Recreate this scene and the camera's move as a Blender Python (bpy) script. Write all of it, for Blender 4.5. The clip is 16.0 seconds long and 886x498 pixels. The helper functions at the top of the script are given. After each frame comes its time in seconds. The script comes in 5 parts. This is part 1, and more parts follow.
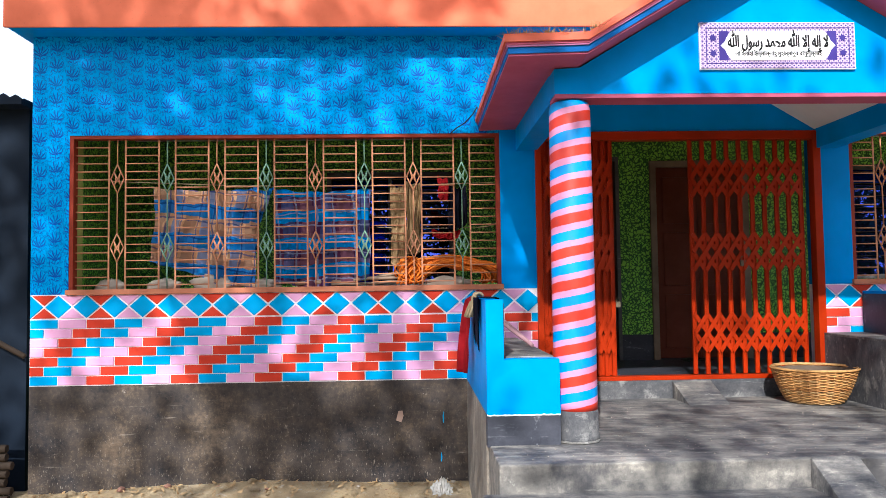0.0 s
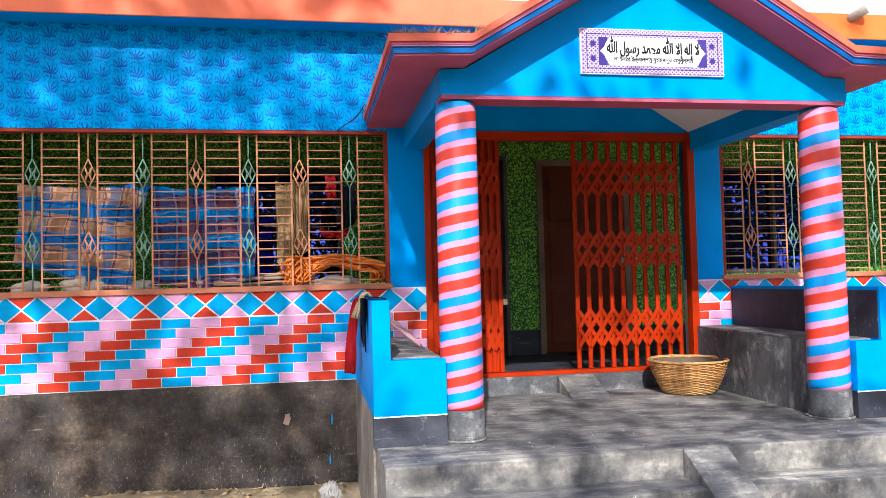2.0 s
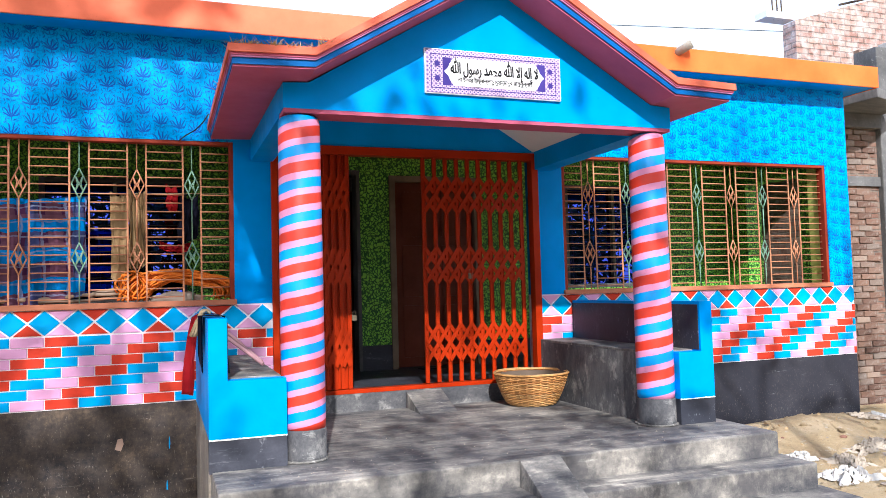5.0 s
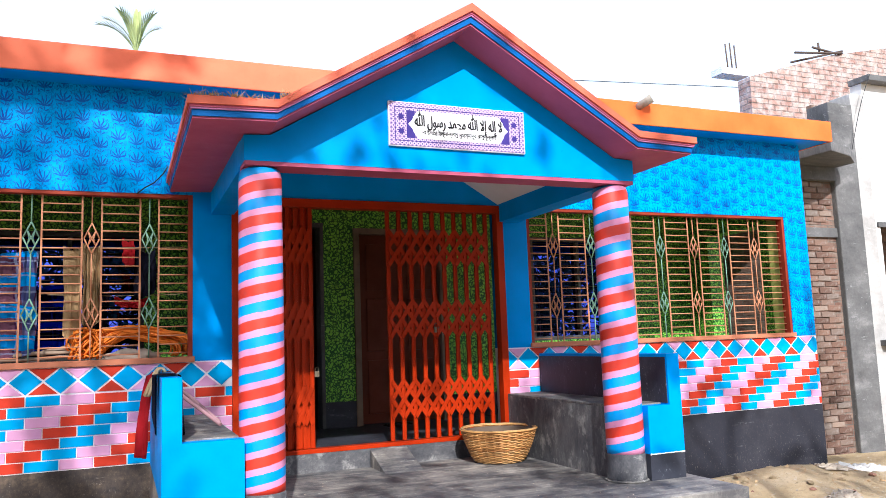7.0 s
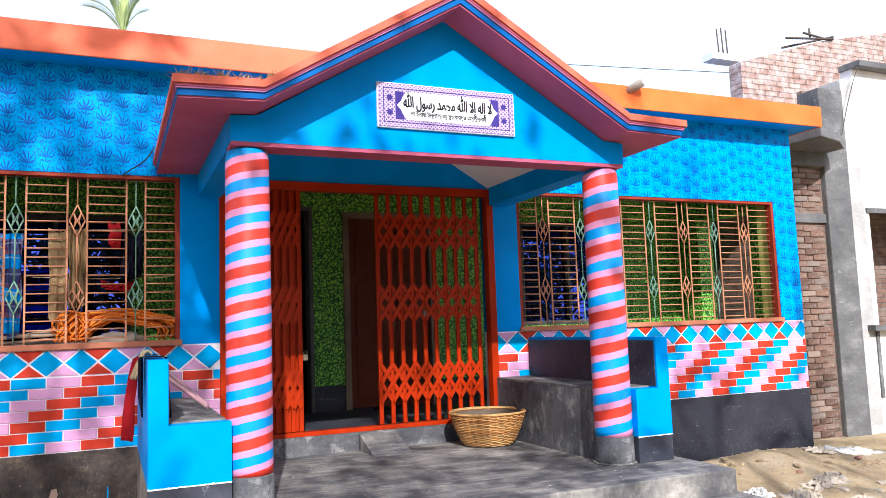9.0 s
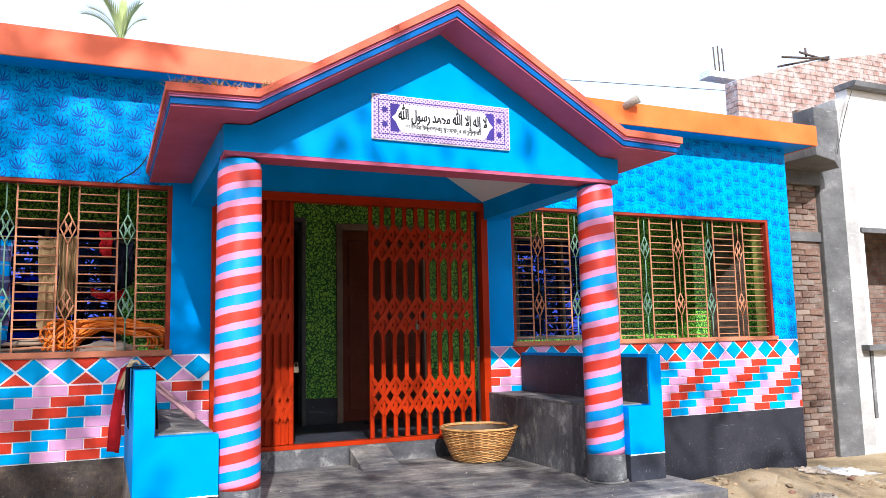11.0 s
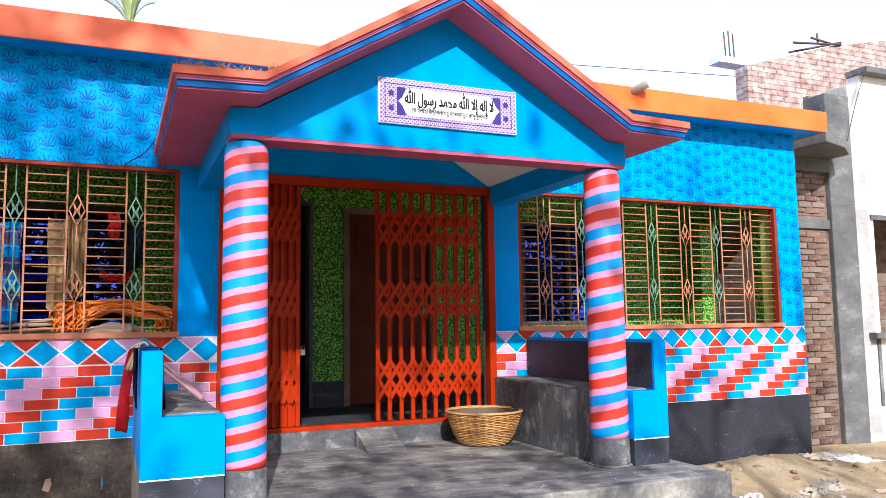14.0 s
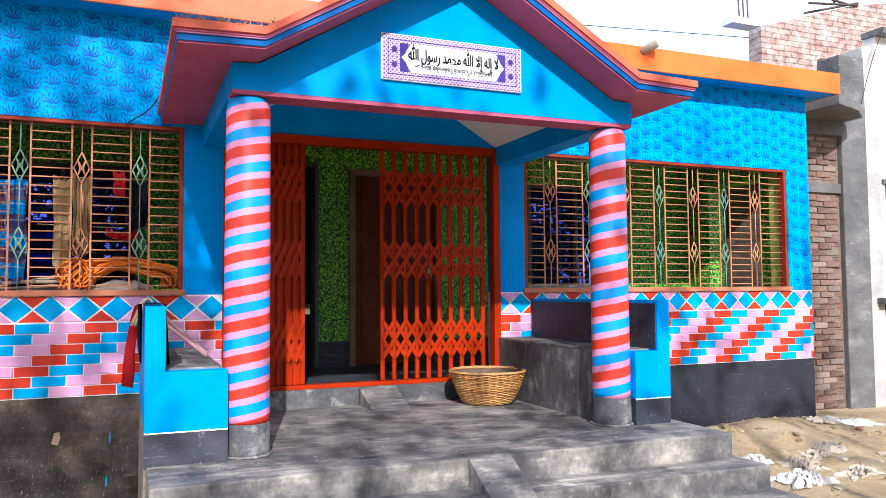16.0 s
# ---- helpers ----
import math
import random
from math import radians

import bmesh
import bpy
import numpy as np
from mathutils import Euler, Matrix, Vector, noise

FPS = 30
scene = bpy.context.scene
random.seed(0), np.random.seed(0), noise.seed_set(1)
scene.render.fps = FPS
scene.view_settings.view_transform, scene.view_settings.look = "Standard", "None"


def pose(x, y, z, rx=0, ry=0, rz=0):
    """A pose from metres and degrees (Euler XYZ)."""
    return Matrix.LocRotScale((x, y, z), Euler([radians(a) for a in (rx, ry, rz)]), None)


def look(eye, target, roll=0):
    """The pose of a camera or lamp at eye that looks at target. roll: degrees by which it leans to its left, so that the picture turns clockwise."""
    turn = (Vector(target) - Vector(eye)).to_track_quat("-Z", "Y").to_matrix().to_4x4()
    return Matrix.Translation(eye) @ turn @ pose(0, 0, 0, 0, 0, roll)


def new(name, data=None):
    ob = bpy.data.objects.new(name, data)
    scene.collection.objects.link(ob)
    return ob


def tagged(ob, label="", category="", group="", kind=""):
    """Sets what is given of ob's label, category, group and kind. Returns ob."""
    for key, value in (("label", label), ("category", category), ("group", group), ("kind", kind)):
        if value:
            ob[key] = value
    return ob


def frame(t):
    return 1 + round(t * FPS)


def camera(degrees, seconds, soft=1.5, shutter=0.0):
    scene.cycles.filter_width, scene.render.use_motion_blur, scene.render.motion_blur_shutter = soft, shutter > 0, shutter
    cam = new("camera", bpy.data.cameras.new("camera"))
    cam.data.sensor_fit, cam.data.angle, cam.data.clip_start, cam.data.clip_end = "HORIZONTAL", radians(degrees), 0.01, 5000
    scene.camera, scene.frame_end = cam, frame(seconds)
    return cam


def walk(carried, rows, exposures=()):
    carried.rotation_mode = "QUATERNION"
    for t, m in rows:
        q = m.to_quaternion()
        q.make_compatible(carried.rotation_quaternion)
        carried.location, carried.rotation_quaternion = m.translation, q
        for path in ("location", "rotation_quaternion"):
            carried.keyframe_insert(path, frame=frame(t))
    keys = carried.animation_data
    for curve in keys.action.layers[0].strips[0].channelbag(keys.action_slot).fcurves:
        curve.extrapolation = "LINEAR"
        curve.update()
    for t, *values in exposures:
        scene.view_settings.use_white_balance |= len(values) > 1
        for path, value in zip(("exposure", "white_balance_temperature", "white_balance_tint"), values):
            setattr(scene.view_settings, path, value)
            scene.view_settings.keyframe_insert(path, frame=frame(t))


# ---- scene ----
cam = camera(59.9, 16.0, soft=0.75)
PATH = [
    (0, (-0.246, -6.745, 1.766), (-0.174, -4.749, 1.866), -0.8),
    (0.5, (-0.247, -6.732, 1.755), (-0.162, -4.736, 1.843), -0.8),
    (1, (-0.225, -6.715, 1.744), (-0.11, -4.721, 1.846), -0.9),
    (1.5, (-0.192, -6.725, 1.782), (-0.013, -4.735, 1.875), -1.3),
    (2, (-0.187, -6.712, 1.807), (0.156, -4.743, 1.887), -1.4),
    (2.5, (-0.18, -6.73, 1.799), (0.291, -4.788, 1.883), -2.0),
    (3, (-0.146, -6.75, 1.823), (0.392, -4.825, 1.899), -1.9),
    (3.5, (-0.094, -6.767, 1.844), (0.511, -4.862, 1.91), -1.9),
    (4, (-0.086, -6.737, 1.812), (0.572, -4.85, 1.881), -1.7),
    (4.2, (-0.081, -6.733, 1.813), (0.582, -4.846, 1.873), -1.7),
    (6.3, (-0.02, -6.714, 1.834), (0.707, -4.862, 2.037), -1.5),
    (6.5, (-0.017, -6.699, 1.834), (0.716, -4.85, 2.036), -1.7),
    (7, (-0.021, -6.653, 1.841), (0.746, -4.821, 2.078), -2.1),
    (7.5, (-0.02, -6.657, 1.842), (0.757, -4.831, 2.091), -2.3),
    (8, (-0.014, -6.631, 1.841), (0.778, -4.811, 2.089), -2.3),
    (8.5, (-0.005, -6.637, 1.815), (0.791, -4.815, 2.03), -2.2),
    (8.7, (-0.002, -6.635, 1.815), (0.789, -4.811, 2.0155), -2.15),
    (10.8, (0.029, -6.608, 1.824), (0.825, -4.79, 2.051), -1.25),
    (11, (0.031, -6.606, 1.824), (0.83, -4.788, 2.058), -1.2),
    (11.5, (0.027, -6.607, 1.814), (0.833, -4.793, 2.062), -1.3),
    (12, (0.03, -6.62, 1.822), (0.831, -4.805, 2.074), -1.3),
    (12.5, (0.037, -6.626, 1.817), (0.828, -4.805, 2.058), -1.4),
    (13, (0.034, -6.625, 1.829), (0.822, -4.802, 2.06), -1.3),
    (13.5, (0.04, -6.621, 1.815), (0.823, -4.794, 2.035), -1.2),
    (14, (0.043, -6.625, 1.806), (0.823, -4.794, 2.005), -0.8),
    (14.5, (0.05, -6.623, 1.798), (0.822, -4.786, 1.974), -0.7),
    (15, (0.059, -6.608, 1.788), (0.827, -4.767, 1.939), -0.6),
    (15.5, (0.071, -6.605, 1.785), (0.839, -4.763, 1.917), -0.4),
    (16, (0.094, -6.629, 1.758), (0.851, -4.782, 1.869), -0.4),
]
walk(cam, [(t, look(eye, target, roll)) for t, eye, target, roll in PATH], exposures=[(0, 0.56, 5900, 7), (1.2, 0.57, 5900, 8), (2.6, 0.67, 5900, 9), (4, 0.67, 5900, 9), (7, 0.57, 5850, 10), (16, 0.57, 5850, 10)])

# ---- light ----
SUN_DIR = Vector((0.25, 1.0, -0.70)).normalized()
world = bpy.data.worlds.new("world")
scene.world = world
world.use_nodes = True
wn = world.node_tree.nodes
sky = wn.new("ShaderNodeTexSky")
sky.sky_type = 'NISHITA'
sky.sun_disc = False
sky.sun_elevation = math.asin(-SUN_DIR.z)
sky.sun_rotation = math.atan2(-SUN_DIR.x, -SUN_DIR.y)
sky.air_density, sky.dust_density, sky.ozone_density = 1.0, 2.0, 1.0
haze = wn.new("ShaderNodeMix")
haze.data_type = 'RGBA'
haze.inputs[0].default_value = 0.55
haze.inputs[7].default_value = (8.2, 8.6, 9.4, 1.0)
world.node_tree.links.new(sky.outputs[0], haze.inputs[6])
world.node_tree.links.new(haze.outputs[2], wn["Background"].inputs[0])
wn["Background"].inputs[1].default_value = 0.14
sun = new("sun", bpy.data.lights.new("sun", 'SUN'))
sun.data.energy, sun.data.angle, sun.data.color = 5.0, radians(0.7), (1.0, 0.955, 0.88)
sun.matrix_world = look((-6, -20, 18), Vector((-6, -20, 18)) + SUN_DIR)


# ---- material helpers ----
class Nodes:
    """A small builder of node materials."""

    def __init__(self, name):
        self.m = bpy.data.materials.new(name)
        self.m.use_nodes = True
        self.t = self.m.node_tree
        self.b = self.t.nodes["Principled BSDF"]
        self.co = self.t.nodes.new("ShaderNodeTexCoord")

    def n(self, kind, **inputs):
        node = self.t.nodes.new(kind)
        for k, v in inputs.items():
            self.put(node.inputs[k], v)
        return node

    def put(self, socket, v):
        if isinstance(v, bpy.types.NodeSocket):
            self.t.links.new(v, socket)
        else:
            socket.default_value = v

    def math(self, op, a, b=0.0, c=0.0, clamp=False):
        node = self.t.nodes.new("ShaderNodeMath")
        node.operation, node.use_clamp = op, clamp
        for s, v in zip(node.inputs, (a, b, c)):
            self.put(s, v)
        return node.outputs[0]

    def xyz(self, socket=None):
        node = self.t.nodes.new("ShaderNodeSeparateXYZ")
        self.put(node.inputs[0], socket or self.co.outputs["Object"])
        return node.outputs

    def noise(self, scale, detail=4.0, rough=0.6, vector=None):
        node = self.t.nodes.new("ShaderNodeTexNoise")
        self.put(node.inputs["Vector"], vector or self.co.outputs["Object"])
        node.inputs["Scale"].default_value, node.inputs["Detail"].default_value = scale, detail
        node.inputs["Roughness"].default_value = rough
        return node.outputs[0]

    def mapped(self, scale):
        node = self.t.nodes.new("ShaderNodeMapping")
        self.put(node.inputs["Vector"], self.co.outputs["Object"])
        node.inputs["Scale"].default_value = scale
        return node.outputs[0]

    def ramp(self, fac, stops):
        node = self.t.nodes.new("ShaderNodeValToRGB")
        self.put(node.inputs[0], fac)
        e = node.color_ramp.elements
        while len(e) < len(stops):
            e.new(0.5)
        for el, (p, c) in zip(e, stops):
            el.position = p
            el.color = (*c, 1) if len(c) == 3 else c
        return node.outputs[0]

    def mix(self, fac, a, b, mode='MIX'):
        node = self.t.nodes.new("ShaderNodeMix")
        node.data_type, node.blend_type = 'RGBA', mode
        self.put(node.inputs[0], fac)
        self.put(node.inputs[6], a if isinstance(a, bpy.types.NodeSocket) else (*a, 1))
        self.put(node.inputs[7], b if isinstance(b, bpy.types.NodeSocket) else (*b, 1))
        return node.outputs[2]

    def bump(self, height, strength=0.3, distance=0.01):
        node = self.t.nodes.new("ShaderNodeBump")
        self.put(node.inputs["Height"], height)
        node.inputs["Strength"].default_value, node.inputs["Distance"].default_value = strength, distance
        self.put(self.b.inputs["Normal"], node.outputs[0])

    def done(self, color, rough=0.6, metal=0.0, spec=0.4):
        self.put(self.b.inputs["Base Color"], color if isinstance(color, bpy.types.NodeSocket) else (*color, 1))
        self.put(self.b.inputs["Roughness"], rough)
        self.b.inputs["Metallic"].default_value = metal
        self.b.inputs["Specular IOR Level"].default_value = spec
        return self.m


def paint(name, color, vary=0.18, rough=0.5, dirt=0.25, grain=60.0, bump=0.15, chalk=1.0):
    """Brushed house paint with faint blotches, dirt specks and grain."""
    k = Nodes(name)
    dark = tuple(c * (1 - vary) for c in color)
    light = tuple(min(1, c * (1 + vary * 0.6) + 0.01 * chalk) for c in color)
    base = k.mix(k.ramp(k.noise(2.3, 5), [(0.3, (0, 0, 0)), (0.7, (1, 1, 1))]), dark, light)
    specks = k.ramp(k.noise(23, 6, 0.75), [(0.62, (0, 0, 0)), (0.75, (1, 1, 1))])
    soil = k.mix(k.math('MULTIPLY', specks, dirt), base, tuple(c * 0.35 + 0.03 * chalk for c in color))
    k.bump(k.noise(grain, 4), bump, 0.004)
    return k.done(soil, k.math('MULTIPLY_ADD', k.noise(9), 0.25, rough - 0.1), spec=0.13)


def cement(name, dark, light, streak=0.5, scale=1.0, rough=0.75, patch=None, flecks=0.0):
    """Troweled cement, smoothed with black wash and scuffed to grey, dusty towards the worn places."""
    k = Nodes(name)
    big = k.noise(1.3 * scale, 6, 0.6)
    mid = k.noise(7 * scale, 8, 0.72, k.mapped((0.28, 1.7, 0.55)))
    fine = k.noise(70 * scale, 4, 0.75, k.mapped((0.35, 1.2, 0.3)))
    f = k.math('ADD', k.math('MULTIPLY', big, 0.5), k.math('MULTIPLY', mid, 0.5))
    f = k.math('ADD', f, k.math('MULTIPLY', k.math('SUBTRACT', fine, 0.5), streak * 0.55))
    c = k.ramp(f, [(0.38, dark), (0.54, tuple((a * 2 + b) / 3 for a, b in zip(dark, light))), (0.68, light)])
    chalk = k.ramp(k.noise(19, 10, 0.82, k.mapped((0.7, 1.3, 0.6))), [(0.60, (0, 0, 0)), (0.65, (1, 1, 1))])
    scrape = k.ramp(k.noise(26, 6, 0.7, k.mapped((0.12, 1.8, 1.0))), [(0.62, (0, 0, 0)), (0.70, (1, 1, 1))])
    chalk = k.math('MULTIPLY', k.math('MAXIMUM', chalk, scrape), k.ramp(k.noise(2.6, 4), [(0.42, (0.08, 0.08, 0.08)), (0.6, (0.75, 0.75, 0.75))]))
    c = k.mix(chalk, c, tuple(min(0.72, v * 1.05 + 0.16) for v in light))
    if flecks:
        low = k.ramp(k.xyz()[2], [(0.0, (1, 1, 1)), (0.62, (0.35, 0.35, 0.35)), (0.95, (0.06, 0.06, 0.06))])
        chip = k.ramp(k.noise(75, 5, 0.8, k.mapped((1.0, 1.0, 0.3))), [(0.59, (0, 0, 0)), (0.64, (1, 1, 1))])
        c = k.mix(k.math('MULTIPLY', k.math('MULTIPLY', chip, low), flecks), c, (0.46, 0.40, 0.33))
    if patch:
        color, lo, hi, amount, size = patch
        torn = k.math('ADD', k.noise(size, 7, 0.72, k.mapped((1.0, 1.0, 0.7))), k.math('MULTIPLY', k.math('SUBTRACT', fine, 0.5), 0.10))
        c = k.mix(k.math('MULTIPLY', k.ramp(torn, [(lo, (0, 0, 0)), (hi, (1, 1, 1))]), amount), c, color)
    k.bump(k.math('ADD', mid, k.math('MULTIPLY', fine, 0.5)), 0.3, 0.006)
    return k.done(c, k.math('MULTIPLY_ADD', mid, 0.35, rough - 0.2))


def leaf_wall(name, ground, leaf, pale):
    """Rolled wall paint: columns of stacked sprigs, each an upright fan of long leaves, with curls and small rings between."""
    k = Nodes(name)
    x, y, z = k.xyz()
    wob = k.math('MULTIPLY', k.math('SUBTRACT', k.noise(2.4, 2), 0.5), 0.035)
    curl = k.math('MULTIPLY', k.math('SUBTRACT', k.noise(15.0, 2), 0.5), 0.26)
    curl2 = k.math('MULTIPLY', k.math('SUBTRACT', k.noise(12.0, 2, 0.5, k.mapped((1.3, 1, 0.8))), 0.5), 0.24)
    px, pz = 0.137, 0.152
    cx = k.math('DIVIDE', k.math('ADD', x, wob), px)
    col = k.math('FLOOR', cx)
    shift = k.math('MULTIPLY', k.math('SINE', k.math('MULTIPLY', col, 2.3)), 0.28)
    cz = k.math('ADD', k.math('DIVIDE', z, pz), shift)
    u = k.math('ADD', k.math('SUBTRACT', k.math('FRACT', cx), 0.5), curl)
    v = k.math('ADD', k.math('SUBTRACT', k.math('FRACT', cz), 0.5), curl2)
    inside = None

    def blob(ox, oz, ang, length, width):
        ca, sa = math.cos(radians(ang)), math.sin(radians(ang))
        du, dv = k.math('SUBTRACT', u, ox), k.math('SUBTRACT', v, oz)
        p = k.math('ADD', k.math('MULTIPLY', du, sa), k.math('MULTIPLY', dv, ca))
        q = k.math('SUBTRACT', k.math('MULTIPLY', du, ca), k.math('MULTIPLY', dv, sa))
        p = k.math('DIVIDE', p, length)
        q = k.math('DIVIDE', q, width)
        r = k.math('ADD', k.math('MULTIPLY', p, p), k.math('MULTIPLY', q, q))
        return k.math('SUBTRACT', 1.0, r)

    fan = []
    for ang, half in ((-66, 0.25), (-40, 0.32), (-14, 0.36), (12, 0.35), (38, 0.32), (66, 0.25)):
        fan.append((half * math.sin(radians(ang)), -0.27 + half * math.cos(radians(ang)), ang, half, 0.041))
    for spec in fan + [(0, -0.36, 5, 0.16, 0.024), (.15, -.42, 62, .13, .032), (-.16, -.38, -60, .13, .032), (.30, -.20, 70, .10, .03), (-.31, -.40, -20, .09, .03), (.40, .02, 12, .16, .026), (-.42, .10, -14, .16, .026), (.36, .30, -38, .10, .026), (-.30, .42, 35, .09, .026)]:
        b = blob(*spec)
        inside = b if inside is None else k.math('MAXIMUM', inside, b)
    ring = None
    for ox, oz in ((.38, -.34), (-.36, -.14), (.20, -.47)):
        du, dv = k.math('SUBTRACT', u, ox), k.math('MULTIPLY', k.math('SUBTRACT', v, oz), 1.25)
        d = k.math('SQRT', k.math('ADD', k.math('MULTIPLY', du, du), k.math('MULTIPLY', dv, dv)))
        r = k.ramp(d, [(0.030, (0, 0, 0)), (0.045, (1, 1, 1)), (0.075, (1, 1, 1)), (0.092, (0, 0, 0))])
        ring = r if ring is None else k.math('MAXIMUM', ring, r)
    vo = k.t.nodes.new("ShaderNodeTexVoronoi")
    vo.feature = 'DISTANCE_TO_EDGE'
    vo.inputs["Scale"].default_value = 38
    k.put(vo.inputs["Vector"], k.mapped((1.25, 1.0, 0.75)))
    curls = k.ramp(vo.outputs["Distance"], [(0.05, (1, 1, 1)), (0.13, (0, 0, 0))])
    curls = k.math('MULTIPLY', curls, k.ramp(k.noise(26, 2), [(0.44, (0, 0, 0)), (0.54, (1, 1, 1))]))
    ragged = k.math('ADD', inside, k.math('MULTIPLY', k.math('SUBTRACT', k.noise(60, 3), 0.5), 0.8))
    mask = k.ramp(ragged, [(0.0, (0, 0, 0)), (0.25, (1, 1, 1))])
    mask = k.math('MAXIMUM', mask, k.math('MULTIPLY', k.math('MAXIMUM', ring, curls), 0.55))
    worn = k.math('MULTIPLY', mask, k.math('MULTIPLY_ADD', k.noise(4, 4), 0.6, 0.62), clamp=True)
    rim = k.ramp(ragged, [(0.0, (0, 0, 0)), (0.06, (1, 1, 1)), (0.3, (0, 0, 0))])
    rim = k.math('MULTIPLY', rim, k.ramp(k.noise(34, 2), [(0.42, (0, 0, 0)), (0.6, (1, 1, 1))]))
    base = k.mix(k.ramp(k.noise(1.3, 5), [(0.35, (0, 0, 0)), (0.65, (1, 1, 1))]), ground, tuple(c * 1.2 for c in ground))
    c = k.mix(worn, base, leaf)
    c = k.mix(k.math('MULTIPLY', rim, 0.45), c, pale)
    k.bump(k.math('ADD', mask, k.math('MULTIPLY', k.noise(80), 0.3)), 0.5, 0.004)
    return k.done(c, k.math('MULTIPLY_ADD', mask, -0.12, 0.55), spec=0.14)


def vine_wall(name, dark, light):
    """Two-tone rolled vine pattern of a plastered room wall."""
    k = Nodes(name)
    vo = k.t.nodes.new("ShaderNodeTexVoronoi")
    vo.feature = 'DISTANCE_TO_EDGE'
    vo.inputs["Scale"].default_value = 25
    warp = k.t.nodes.new("ShaderNodeVectorMath")
    warp.operation = 'ADD'
    nz = k.t.nodes.new("ShaderNodeTexNoise")
    nz.inputs["Scale"].default_value = 12
    k.put(nz.inputs["Vector"], k.co.outputs["Object"])
    sc = k.t.nodes.new("ShaderNodeVectorMath")
    sc.operation = 'SCALE'
    k.put(sc.inputs[0], nz.outputs["Color"])
    sc.inputs["Scale"].default_value = 0.12
    k.put(warp.inputs[0], k.co.outputs["Object"])
    k.put(warp.inputs[1], sc.outputs[0])
    k.put(vo.inputs["Vector"], warp.outputs[0])
    mask = k.ramp(vo.outputs["Distance"], [(0.09, (0, 0, 0)), (0.17, (1, 1, 1))])
    c = k.mix(mask, dark, light)
    c = k.mix(k.math('MULTIPLY', k.noise(30, 4), 0.5), c, dark)
    k.bump(mask, 0.3, 0.003)
    return k.done(c, 0.55)


def spiral(name, coefs):
    """Painted barber-pole stripes: red, pink, blue, pink, each edge a bit wavy."""
    k = Nodes(name)
    x, y, z = k.xyz()
    ang = k.math('ARCTAN2', x, k.math('MULTIPLY', y, -1.0))
    h = k.math('SUBTRACT', z, k.math('MULTIPLY', ang, 0.025))
    h = k.math('ADD', h, k.math('MULTIPLY', k.math('SUBTRACT', k.noise(5, 3), 0.5), 0.02))
    n = coefs[3]
    for c in (coefs[2], coefs[1], coefs[0]):
        n = k.math('MULTIPLY_ADD', h, n, c)
    f = k.math('FRACT', n)
    red, pink, blue = (0.55, 0.032, 0.014), (0.66, 0.25, 0.42), (0.003, 0.26, 0.66)
    ramp = k.ramp(f, [(0.0, pink), (0.198, pink), (0.21, red), (0.505, red), (0.517, pink), (0.695, pink), (0.708, blue), (0.99, blue)])
    soil = k.mix(k.math('MULTIPLY', k.ramp(k.noise(14, 6, 0.75), [(0.55, (0, 0, 0)), (0.8, (1, 1, 1))]), 0.3), ramp, (0.12, 0.06, 0.08))
    k.bump(k.noise(45, 4), 0.2, 0.004)
    return k.done(soil, 0.5)


def earth(name):
    k = Nodes(name)
    f = k.noise(1.1, 8, 0.7)
    c = k.ramp(f, [(0.3, (0.34, 0.24, 0.14)), (0.5, (0.52, 0.38, 0.22)), (0.7, (0.64, 0.50, 0.33))])
    c = k.mix(k.ramp(k.noise(34, 6, 0.8), [(0.54, (0, 0, 0)), (0.70, (0.7, 0.7, 0.7))]), c, (0.22, 0.165, 0.11))
    c = k.mix(k.ramp(k.noise(11, 6, 0.8), [(0.56, (0, 0, 0)), (0.66, (0.8, 0.8, 0.8))]), c, (0.62, 0.54, 0.43))
    k.bump(k.noise(18, 10, 0.8), 1.0, 0.05)
    return k.done(c, 0.95, spec=0.2)


def bricky(name, colors, mortar, bw=0.24, bh=0.075):
    """Rough bare brickwork for masonry that stays far off."""
    k = Nodes(name)
    b = k.t.nodes.new("ShaderNodeTexBrick")
    x, y, z = k.xyz()
    comb = k.t.nodes.new("ShaderNodeCombineXYZ")
    wob = k.math('MULTIPLY', k.math('SUBTRACT', k.noise(7, 3), 0.5), 0.03)
    k.put(comb.inputs[0], k.math('ADD', k.math('ADD', x, y), wob))
    k.put(comb.inputs[1], k.math('ADD', z, wob))
    k.put(b.inputs["Vector"], comb.outputs[0])
    for s, v in (("Scale", 1.0), ("Brick Width", bw), ("Row Height", bh), ("Mortar Size", 0.012), ("Mortar Smooth", 0.4), ("Bias", 0.0)):
        b.inputs[s].default_value = v
    b.inputs["Color1"].default_value, b.inputs["Color2"].default_value = (*colors[0], 1), (*colors[1], 1)
    b.inputs["Mortar"].default_value = (*mortar, 1)
    c = k.mix(k.ramp(k.noise(5, 6, 0.7), [(0.4, (0, 0, 0)), (0.75, (1, 1, 1))]), b.outputs["Color"], colors[2])
    k.bump(k.math('ADD', k.math('MULTIPLY', b.outputs["Fac"], -1.0), k.math('MULTIPLY', k.noise(35, 5), 0.7)), 0.8, 0.015)
    return k.done(c, 0.9, spec=0.2)


